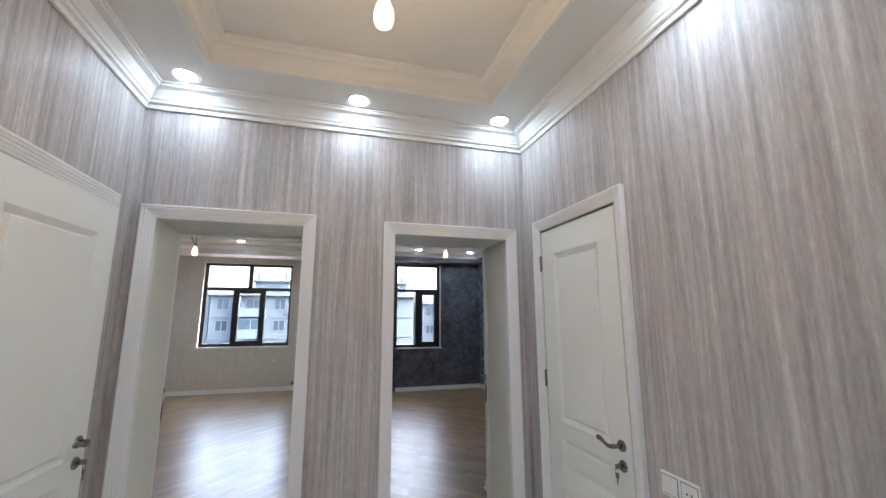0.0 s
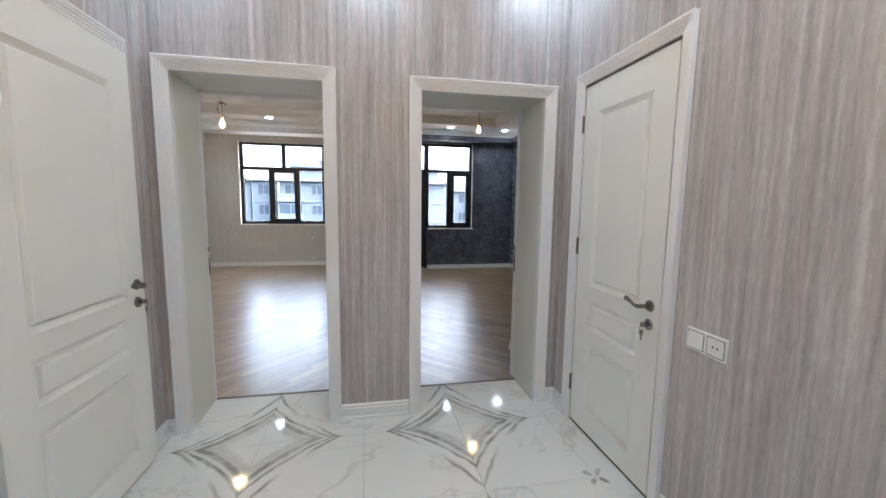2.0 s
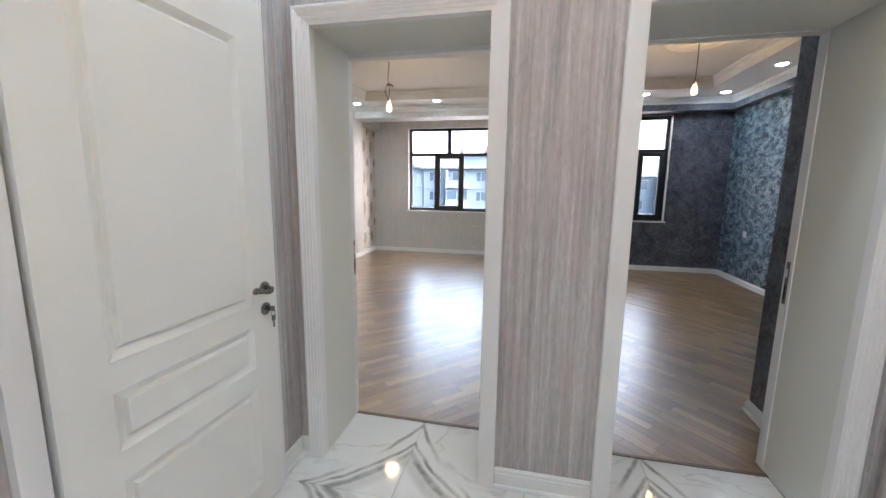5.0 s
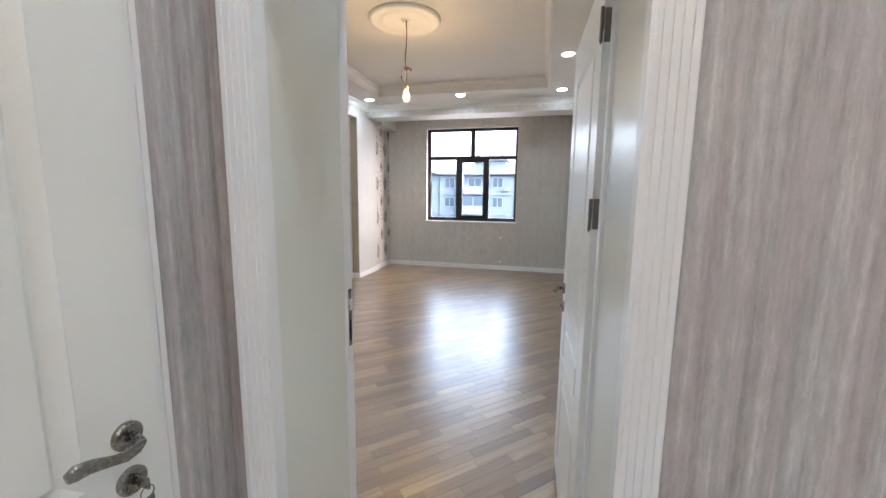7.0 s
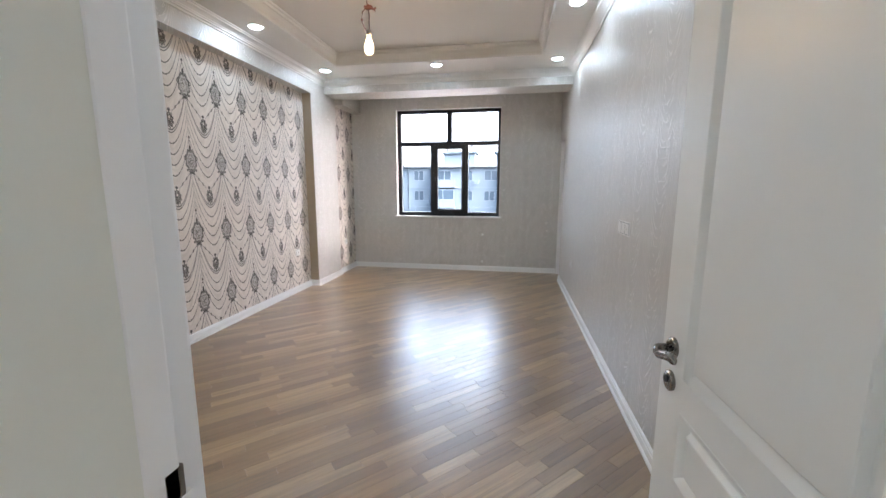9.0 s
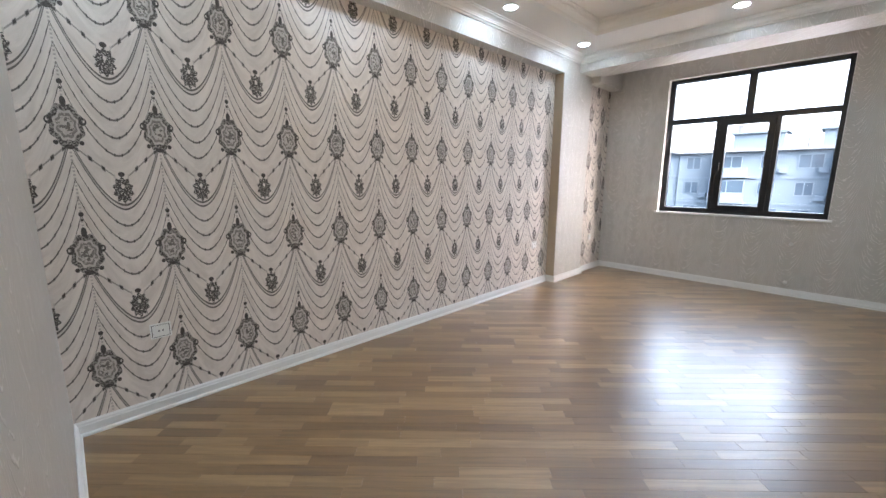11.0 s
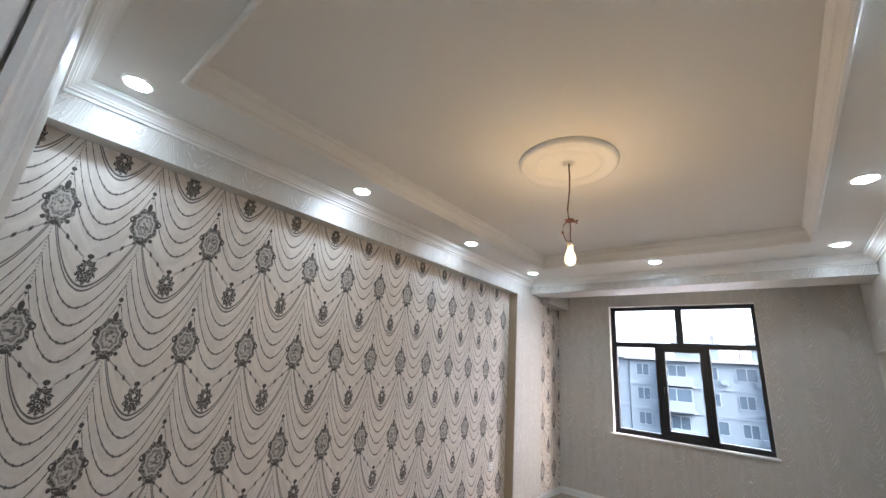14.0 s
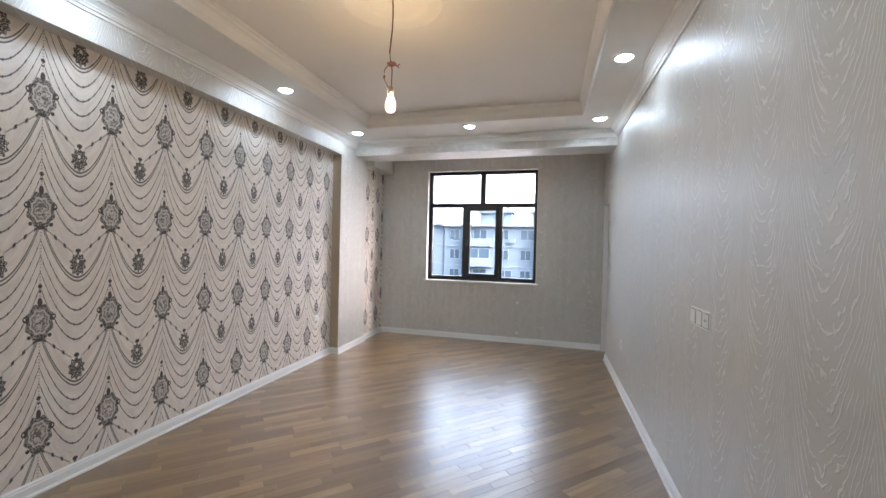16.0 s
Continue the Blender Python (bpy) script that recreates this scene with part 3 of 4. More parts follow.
def cornice(name, x0, y0, x1, y1, drop=0.085, out=0.085, CEIL=CEIL):
    k, o = drop, out
    prof = [(0.0, CEIL), (o, CEIL), (o, CEIL - 0.008), (o - 0.012, CEIL - 0.012), (o - 0.014, CEIL - 0.022), (o * 0.62, CEIL - 0.03), (o * 0.42, CEIL - k * 0.5),
            (o * 0.36, CEIL - k * 0.62), (o * 0.30, CEIL - k * 0.64), (o * 0.28, CEIL - k * 0.76), (o * 0.14, CEIL - k * 0.82), (o * 0.12, CEIL - k), (0.0, CEIL - k)]
    prof = [(a + 0.001, h - 0.001) for a, h in prof]
    structure("trim_" + name, sweep([(x0, y0), (x1, y0), (x1, y1), (x0, y1)], prof, True), M_PLASTER, "white plaster cornice along the wall tops", "cornice")


ceiling("ceiling_hall", HX0, HY0, HX1, 0, -0.62, -2.62, 0.95, -0.41, HCEIL, 0.78)
cornice("cornice_hall", HX0, HY0, HX1, 0, 0.13, 0.115, HCEIL)
ceiling("ceiling_left_room", LX0, S, LX1, 5.40, -2.72, 0.85, -0.325, 4.74)
cornice("cornice_left_room", LX0, S, LX1, 5.40)
ceiling("ceiling_right_room", RX0, S, 3.06, 5.42, 0.95, 1.15, 2.45, 4.65)
cornice("cornice_right_room", RX0, S, 3.06, 5.42)
structure("ceiling_slab", boxes((LXN - 0.2, HY0 - 0.2, 3.1, RX1 + 0.3, LY1 + 0.3, 3.3)), M_CEIL, "plain slab above the rooms", "ceiling")


# floors: screeds below, pieces on top further down
structure("floor_left_room", boxes((LXN - 0.2, 0.405, -0.2, RX0 - 0.04, LY1 + 0.05, -0.008)), M_BROWN, "screed under oak laminate", "floor")
structure("floor_right_room", boxes((RX0 - 0.035, 0.36, -0.2, RX1 + 0.2, RY1 + 0.05, -0.008)), M_BROWN, "screed under oak laminate", "floor")
# dark strips reach out below the leaves to draw the shadow line there
for k, (a, b, c, d) in enumerate(((HX0 - 0.2, DL0, HX0 + 0.022, DL1), (HX1 - 0.004, DR0, HX1 + 0.2, DR1))):
    structure("floor_door_shade_" + str(k + 1), boxes((a, b, -0.2, c, d, 0.003)), M_BROWN, "dark strip standing in for the shadow under the hall door", "floor")
hall_floor = structure("floor_hall", boxes((HX0, HY0, -0.2, HX1, 0.355, -0.003), (LO[0], 0.355, -0.2, LO[1], 0.40, -0.003)), M_GROUT, "white marble-look tiled hall floor", "floor")


# skirtings
def skirting(name, path, material=M_BASE, h=0.08, d=0.015):
    prof = [(0.001, 0.0), (d + 0.010, 0.0), (d + 0.011, 0.008), (d + 0.008, 0.014), (d, 0.018), (d, h * 0.72), (d * 0.75, h * 0.76), (d * 0.7, h * 0.9), (d * 0.4, h * 0.95), (d * 0.3, h), (0.001, h)]
    return structure(name, sweep(path, prof), material, "white painted skirting along the wall foot", "skirting")


# paths run with the room on their left
skirting("baseboard_left_room", [(LX1, S + 0.78), (LX1, NY0)])
skirting("baseboard_left_room_b", [(LX1 + 0.08, LY1), (LX0 - 0.04, LY1), (LX0 - 0.04, 5.74), (LX0, 5.74), (LX0, 5.03), (LXN, 5.03), (LXN, S), (-1.06, S)])
skirting("baseboard_hall", [(RO[0] - 0.07, 0), (LO[1] + 0.07, 0)], h=0.095)
skirting("baseboard_hall_b", [(HX1, -0.165), (HX1, 0), (RO[1] + 0.07, 0)], h=0.095)
skirting("baseboard_hall_c", [(LO[0] - 0.07, 0), (HX0, 0), (HX0, -0.18)], h=0.095)
skirting("baseboard_hall_d", [(HX0, -1.1), (HX0, HY0), (HX1, HY0), (HX1, -1.03)], h=0.095)
skirting("baseboard_right_room", [(RX1, 0.975), (RX1, RY1), (BX1 + 0.02, RY1)])
skirting("baseboard_right_room_b", [(1.30, S), (1.44, S), (1.44, 0.975), (2.1, 0.975), (2.1, S), (RX1, S)])


# ---- doorways ----
# stepped down towards the opening, each tread with a small nosing
CASING = [(0.0, 0.0), (0.0, 0.008), (0.003, 0.0095), (0.0125, 0.010), (0.013, 0.0135), (0.0265, 0.0145), (0.027, 0.018), (0.0405, 0.019), (0.041, 0.0225),
          (0.0545, 0.0235), (0.055, 0.027), (0.065, 0.028), (0.068, 0.026), (0.068, 0.0)]


def casing(name, a0, a1, top, m, label, depth=1.0):
    """Fluted architrave round an opening from a0 to a1 along the local x axis, standing off along local z."""
    path = [(a1, 0.0), (a1, top), (a0, top), (a0, 0.0)]
    prof = [(-a, h * depth + 0.001) for a, h in CASING]
    return tagged(part(name, sweep(path, prof, m=m), M_TRIM), label, "door casing", kind="structure")


FRONT = Matrix(((1, 0, 0, 0), (0, 0, -1, 0), (0, 1, 0, 0), (0, 0, 0, 1)))          # x, up, towards -y
BACK = Matrix(((1, 0, 0, 0), (0, 0, 1, S), (0, 1, 0, 0), (0, 0, 0, 1)))             # towards +y on the room side
RIGHT = Matrix(((0, 0, -1, HX1), (1, 0, 0, 0), (0, 1, 0, 0), (0, 0, 0, 1)))         # y, up, towards -x
LEFT = Matrix(((0, 0, 1, HX0), (1, 0, 0, 0), (0, 1, 0, 0), (0, 0, 0, 1)))           # y, up, towards +x
casing("trim_doorway_1", LO[0], LO[1], LO[2], FRONT, "white fluted casing round the left room's doorway")
casing("trim_doorway_2", RO[0], RO[1], RO[2], FRONT, "white fluted casing round the right room's doorway")
casing("trim_doorway_3", LI[0] - 0.022, LI[1] + 0.04, LI[2] + 0.02, BACK, "white fluted casing on the room side", 0.6)
casing("trim_doorway_4", RI[0] - 0.022, RI[1] + 0.03, RI[2] + 0.02, BACK, "white fluted casing on the room side")
casing("trim_door_1", DL0, DL1, DLH, LEFT, "white fluted casing round the hall door")
casing("trim_door_2", DR0, DR1, DRH, RIGHT, "white fluted casing round the hall door")


def doorway(o, i, y0, end, rabbet=0.0):
    """Pale lining through the wall and the white door frame at its far end."""
    lin = thing("doorway_lining", pose(0, 0, 0), "pale green-white lining panels inside the deep doorway", "door lining", kind="structure")
    part("side_panel", boxes((o[0] - 0.012, 0.003, 0.001, o[0] + 0.003, y0, o[2])), M_LINING, lin)
    part("side_panel", boxes((o[1] - 0.003, 0.003, 0.001, o[1] + 0.012, y0, o[2])), M_LINING, lin)
    part("head_panel", boxes((o[0] + 0.003, 0.003, o[2] - 0.003, o[1] - 0.003, y0, o[2] + 0.012)), M_LINING, lin)
    for x0, x1 in ((o[0] - 0.004, o[0] + 0.006), (o[1] - 0.006, o[1] + 0.004)):
        part("casing_return", boxes((x0, -0.0085, 0.001, x1, 0.034, o[2] - 0.006)), M_TRIM, lin, "white return of the casing")
    part("casing_return", boxes((o[0] - 0.004, -0.0085, o[2] - 0.006, o[1] + 0.004, 0.034, o[2] + 0.004)), M_TRIM, lin, "white return of the casing")
    fr = thing("door_frame", pose(0, 0, 0), "white door frame set into the deep doorway", "door frame", kind="structure")
    if rabbet:
        for x0, x1, x2 in ((o[0] - 0.029, i[0], i[0] - rabbet), (o[1] + 0.029, i[1], i[1] + rabbet)):
            jamb = part("jamb", box(min(x0, x1), y0, 0.002, max(x0, x1), end - 0.043, i[2], 0.003), M_TRIM, fr)
            part("rabbet", box(min(x0, x2), end - 0.0435, 0.002, max(x0, x2), end, i[2], 0.002), M_TRIM, jamb)
    else:
        part("jamb", box(o[0] - 0.01, y0, 0.002, i[0], end, i[2], 0.003), M_TRIM, fr)
        part("jamb", box(i[1], y0, 0.002, o[1] + 0.01, end, i[2], 0.003), M_TRIM, fr)
    part("head", box(o[0] - 0.01, y0, i[2], o[1] + 0.01, end, o[2] + 0.01, 0.003), M_TRIM, fr)
    return fr


frame_1 = doorway(LO, LI, 0.37, S - 0.0015, 0.016)
frame_2 = doorway(RO, RI, 0.395, S - 0.0015)
tagged(part("threshold_strip", box(LI[0] - 0.02, 0.394, -0.006, LI[1] + 0.02, 0.418, 0.004, 0.002), M_BROWN), "dark brown threshold strip between tile and laminate", "threshold", "thresholds")
tagged(part("threshold_strip", box(RI[0] - 0.02, 0.346, -0.006, RI[1] + 0.02, 0.370, 0.004, 0.002), M_BROWN), "dark brown threshold strip between tile and laminate", "threshold", "thresholds")


def strike(parent, x, y, z):
    p = part("strike_plate", boxes((x - 0.002, y, z, x + 0.002, y + 0.022, z + 0.2)), M_STEEL, parent, "dark steel strike plate")
    part("slot", boxes((x - 0.003, y + 0.006, z + 0.02, x + 0.003, y + 0.018, z + 0.09)), M_HOLE, p)
    part("latch_slot", boxes((x - 0.003, y + 0.008, z + 0.125, x + 0.003, y + 0.03, z + 0.165)), M_TRIM, p)


strike(frame_1, LI[0] - 0.002, 0.392, 0.865)
strike(frame_2, RI[1], 0.414, 0.85)


# ---- doors ----
def lever(parent, m, with_key):
    """Round rose, curved lever, key rose and, on the hall doors, a key ring. Local: -y out of the leaf, lever towards -x."""
    h = part("door_handle", moved(lathe([(0, 0), (0.026, 0), (0.026, 0.006), (0.022, 0.010), (0, 0.010)], 28), m @ pose(0, 0, 0, 90)), M_NICKEL, parent, "brushed nickel rose and lever")
    neck = part("lever", moved(tube([(0, -0.008, 0), (0, -0.03, 0), (-0.004, -0.044, 0), (-0.016, -0.05, -0.003), (-0.034, -0.051, -0.006), (-0.055, -0.050, 0.0), (-0.085, -0.049, 0.011), (-0.105, -0.049, 0.014), (-0.116, -0.049, 0.012)],
                                    [0.010, 0.010, 0.0105, 0.0105, 0.0095, 0.009, 0.0115, 0.0135, 0.009], 12, flat=0.62), m), M_NICKEL, h)
    smooth(neck)
    k = part("key_rose", moved(lathe([(0, 0), (0.026, 0), (0.026, 0.006), (0.022, 0.010), (0, 0.010)], 28), m @ pose(0, 0, -0.088, 90)), M_NICKEL, parent, "brushed nickel key rose")
    part("cylinder", moved(lathe([(0, 0), (0.009, 0), (0.009, 0.014), (0, 0.014)], 16), m @ pose(0, 0, -0.083, 90)), M_HOLE, k)
    if with_key:
        part("key_bow", moved(box(-0.002, -0.045, -0.096, 0.002, -0.014, -0.074, 0.0015), m), M_NICKEL, k, "steel key in the lock")
        ring = [(0.012 * math.cos(a), -0.038, -0.103 + 0.012 * math.sin(a)) for a in (2 * math.pi * i / 14 for i in range(15))]
        smooth(part("key_ring", moved(tube(ring, 0.0012, 6), m), M_NICKEL, k))
        part("spare_key", moved(box(-0.011, -0.040, -0.134, 0.011, -0.037, -0.112, 0.001, bm=box(-0.004, -0.040, -0.162, 0.004, -0.037, -0.13, 0.001)), m), M_NICKEL, k)


def panel_bm(x0, z0, x1, z1, side):
    """A pressed groove running round a field that lies flush with the stiles; side -1 on the front face, +1 on the back."""
    prof = [(0.0, 0.0), (0.002, 0.001), (0.005, -0.0005), (0.026, -0.0130), (0.030, -0.0145), (0.033, -0.0135), (0.039, -0.002), (0.042, -0.0005), (0.045, -0.0005), (0.045, -0.0155), (0.0, -0.0155)]
    m = Matrix(((1, 0, 0, 0), (0, 0, side, 0), (0, 1, 0, 0), (0, 0, 0, 1)))
    return sweep([(x0, z0), (x1, z0), (x1, z1), (x0, z1)], prof, True, m)


def door(name, width, height, m, label, with_key, hinges, edge, grip=0.955):
    """Leaf from the hinge (x 0) to the lock (x width); front face at y 0 towards -y. edge: how wide the plain stiles are."""
    d = thing(name, m, label, "door", kind="structure")
    t = 0.042
    rows = ((0.125, 0.555), (0.635, 0.815), (0.895, height - 0.155))
    core = box(0.0, 0.0155, 0.012, width, t - 0.0155, height)
    for y0, y1 in ((0.0, 0.0155), (t - 0.0155, t)):
        core = box(0, y0, 0.012, edge, y1, height, bm=core)
        core = box(width - edge, y0, 0.012, width, y1, height, bm=core)
        low = 0.012
        for z0, z1 in rows + ((height, height),):
            core = box(edge, y0, low, width - edge, y1, z0, bm=core)
            low = z1
        for z0, z1 in rows:
            core = box(edge + 0.045, y0 + (0.0005 if y0 == 0 else 0), z0 + 0.045, width - edge - 0.045, y1 - (0 if y0 == 0 else 0.0005), z1 - 0.045, bm=core)
    part("leaf", core, M_DOOR, d)
    for side, y in ((-1, 0.0), (1, t)):
        for z0, z1 in rows:
            part("panel", moved(panel_bm(edge, z0, width - edge, z1, side), Matrix.Translation((0, y, 0))), M_DOOR, d)
    lever(d, pose(width - 0.062, 0.0, grip), with_key)
    lever(d, pose(width - 0.062, t, grip) @ Matrix.Diagonal((1, -1, 1, 1)), False)
    for z in hinges:
        hb = part("hinge", lathe([(0, z - 0.05), (0.007, z - 0.05), (0.007, z + 0.05), (0, z + 0.05)], 12), M_STEEL, d, "dark steel hinge")
        hb.location = (-0.006, -0.006, 0)
    return d


door("door_1", 0.792, 2.045, pose(HX0 + 0.024, DL0 + 0.010, 0, 0, 0, 90 - 2.0), "white panelled hall door, slightly ajar, with keys", True, (), 0.13)
door("door_2", 0.70, 2.045, pose(HX1 - 0.004, DR1 - 0.008, 0, 0, 0, -90), "white panelled hall door, closed, with keys", True, (0.25, 1.12, 1.84), 0.135, 0.91)
leaf = door("door_3", 0.715, 2.02, pose(-0.124, S + 0.006, 0, 0, 0, 92.2), "white panelled door standing wide open into the room", False, (), 0.12)
for z in (0.28, 1.335, 1.86):
    h = part("hinge", boxes((-0.0015, 0.022, z - 0.045, 0.0, 0.038, z + 0.045)), M_STEEL, leaf, "bare steel hinge leaf")
    part("screw_plate", boxes((-0.006, 0.041, z - 0.012, 0.010, 0.0425, z + 0.045), (0.002, 0.0425, z - 0.036, 0.016, 0.044, z - 0.008)), M_STEEL, h)
    part("pin", moved(lathe([(0, -0.055), (0.0045, -0.045), (0.0045, 0.045), (0, 0.045)], 10), pose(-0.008, 0.048, z)), M_STEEL, h)
structure("wall_behind_door_1", boxes((HX0 - 0.75, DL0 - 0.4, 0, HX0 - 0.7, 0.25, 3.1)), M_CEIL, "plain wall behind the ajar door", "wall")
structure("wall_behind_door_2", boxes((HX1 + 0.21, DR0 - 0.1, 0, HX1 + 0.25, DR1 + 0.1, 3.1)), M_CEIL, "plain wall behind the closed door", "wall")


# ---- windows ----
def bar(x0, z0, x1, z1, y0, y1):
    return box(x0, y0, z0, x1, y1, z1, 0.004)


win = thing("window_1", pose(0, 0, 0), "black-framed window with five panes above a white sill", "window", kind="structure")
y0, y1 = WY, WY + 0.07
TZ0, TZ1 = 2.034, 2.097
fr = part("window_frame", bar(WX0 - 0.03, WZ0 - 0.02, WX0 + 0.035, WZ1 + 0.01, y0, y1), M_BLACK, win, "black window profile")
part("profile", bar(WX1 - 0.035, WZ0 - 0.02, WX1 + 0.01, WZ1 + 0.01, y0, y1), M_BLACK, fr)
part("profile", bar(WX0 + 0.03, WZ1 - 0.04, WX1 - 0.03, WZ1 + 0.01, y0 + 0.001, y1), M_BLACK, fr)
part("profile", bar(WX0 + 0.03, WZ0 - 0.02, WX1 - 0.03, WZ0 + 0.045, y0 + 0.001, y1), M_BLACK, fr)
part("profile", bar(WX0 + 0.03, TZ0, WX1 - 0.03, TZ1, y0 + 0.002, y1), M_BLACK, fr)
part("profile", bar(-1.662, TZ1 - 0.01, -1.583, WZ1 - 0.035, y0 + 0.001, y1), M_BLACK, fr)
part("profile", bar(-1.934, WZ0 + 0.04, -1.874, TZ0 + 0.01, y0 + 0.001, y1), M_BLACK, fr)
part("profile", bar(-1.371, WZ0 + 0.04, -1.312, TZ0 + 0.01, y0 + 0.001, y1), M_BLACK, fr)
sash = part("sash", bar(-1.889, WZ0 + 0.03, -1.815, TZ0 + 0.005, y0 - 0.012, y1 - 0.01), M_BLACK, win, "black opening sash")
part("profile", bar(-1.420, WZ0 + 0.03, -1.356, TZ0 + 0.005, y0 - 0.012, y1 - 0.01), M_BLACK, sash)
part("profile", bar(-1.820, WZ0 + 0.03, -1.415, WZ0 + 0.095, y0 - 0.011, y1 - 0.01), M_BLACK, sash)
part("profile", bar(-1.820, TZ0 - 0.055, -1.415, TZ0 + 0.005, y0 - 0.011, y1 - 0.01), M_BLACK, sash)
part("sash_handle", tube([(-1.850, y0 - 0.012, 1.52), (-1.850, y0 - 0.04, 1.52), (-1.850, y0 - 0.045, 1.44)], [0.008, 0.008, 0.006], 8), M_BLACK, sash)


def pane(parent, x0, z0, x1, z1, y):
    p = part("pane", boxes((x0, y, z0, x1, y + 0.006, z1)), M_GLASS, parent)
    p.visible_shadow = False


for a, b, c, d in ((WX0 + 0.02, TZ1 - 0.005, -1.652, WZ1 - 0.03), (-1.593, TZ1 - 0.005, WX1 - 0.02, WZ1 - 0.03), (WX0 + 0.02, WZ0 + 0.03, -1.919, TZ0 + 0.005),
                   (-1.825, WZ0 + 0.08, -1.410, TZ0 - 0.04), (-1.321, WZ0 + 0.03, WX1 - 0.02, TZ0 + 0.005)):
    pane(win, a, b, c, d, y0 + 0.03)
part("reveal", boxes((WX0 - 0.034, LY1 - 0.002, WZ0 - 0.02, WX0 - 0.028, WY, WZ1 + 0.012), (WX1 + 0.008, LY1 - 0.002, WZ0 - 0.02, WX1 + 0.014, WY, WZ1 + 0.012),
                     (WX0 - 0.028, LY1 - 0.002, WZ1 + 0.008, WX1 + 0.008, WY, WZ1 + 0.014)), M_PLASTIC, win, "white plastic reveal")
part("window_sill", box(WX0 - 0.065, LY1 - 0.035, WZ0 - 0.042, WX1 + 0.045, WY, WZ0 - 0.018, 0.006), M_PLASTIC, win, "white window sill")

bal = thing("window_2", pose(0, 0, 0), "black-framed window beside a glazed balcony door", "window", kind="structure")
y0, y1 = RY1 + 0.09, RY1 + 0.16
fr = part("window_frame", bar(BX1 - 0.05, 0.0, BX1 + 0.05, VZ1, y0, y1), M_BLACK, bal, "black window profile")
for a, b, c, d in ((BX0, 0, BX0 + 0.06, VZ1), (VX1 - 0.055, VZ0, VX1, VZ1), (BX0 + 0.05, VZ1 - 0.05, BX1 - 0.04, VZ1), (BX1 + 0.04, VZ1 - 0.05, VX1 - 0.05, VZ1), (BX1 + 0.04, VZ0, VX1 - 0.05, VZ0 + 0.055),
                   (BX0 + 0.05, 2.01, BX1 - 0.04, 2.07), (BX1 + 0.04, 2.01, VX1 - 0.05, 2.07), (1.77, VZ0 + 0.04, 1.87, 2.02)):
    part("profile", bar(a, b, c, d, y0 + 0.001, y1), M_BLACK, fr)
sash = part("sash", bar(1.85, VZ0 + 0.045, 1.92, 2.015, y0 - 0.012, y1 - 0.01), M_BLACK, bal, "black opening sash")
for a, b, c, d in ((VX1 - 0.12, VZ0 + 0.045, VX1 - 0.05, 2.015), (1.915, VZ0 + 0.045, VX1 - 0.115, VZ0 + 0.11), (1.915, 1.95, VX1 - 0.115, 2.015)):
    part("profile", bar(a, b, c, d, y0 - 0.011, y1 - 0.01), M_BLACK, sash)
leafb = part("balcony_door", bar(BX0 + 0.05, 0.02, BX0 + 0.13, 2.02, y0 - 0.012, y1 - 0.01), M_BLACK, bal, "black balcony door with a white lower panel")
for a, b, c, d in ((BX1 - 0.13, 0.02, BX1 - 0.045, 2.02), (BX0 + 0.125, 0.02, BX1 - 0.125, 0.1), (BX0 + 0.125, 1.94, BX1 - 0.125, 2.02), (BX0 + 0.125, 0.78, BX1 - 0.125, 0.85)):
    part("profile", bar(a, b, c, d, y0 - 0.011, y1 - 0.01), M_BLACK, leafb)
part("infill", boxes((BX0 + 0.11, y0 + 0.015, 0.09, BX1 - 0.11, y0 + 0.035, 0.79)), M_GREYPAD, leafb, "white lower panel")
part("door_lever", tube([(BX1 - 0.085, y0 - 0.012, 1.02), (BX1 - 0.085, y0 - 0.05, 1.02), (BX1 - 0.16, y0 - 0.055, 1.02)], [0.009, 0.009, 0.007], 8), M_BLACK, leafb)
for a, b, c, d in ((BX0 + 0.05, 2.06, BX1 - 0.04, VZ1 - 0.04), (BX1 + 0.04, 2.06, VX1 - 0.045, VZ1 - 0.04), (BX1 + 0.04, VZ0 + 0.045, 1.78, 2.02), (1.91, VZ0 + 0.1, VX1 - 0.11, 1.96), (BX0 + 0.12, 0.84, BX1 - 0.12, 1.95)):
    pane(bal, a, b, c, d, y0 + 0.03)
part("reveal", boxes((VX1 - 0.002, RY1 - 0.002, VZ0, VX1 + 0.004, y0, VZ1)), M_PLASTIC, bal, "white plastic reveal")
part("window_sill", box(BX1 + 0.02, RY1 - 0.03, VZ0 - 0.025, VX1 + 0.03, y0, VZ0 - 0.001, 0.005), M_PLASTIC, bal, "white window sill")


# ---- lamps ----
def downlight_bm():
    return lathe([(0.057, 0.002), (0.076, 0.002), (0.078, -0.001), (0.075, -0.005), (0.060, -0.007), (0.056, -0.004), (0.056, 0.002)], 32)


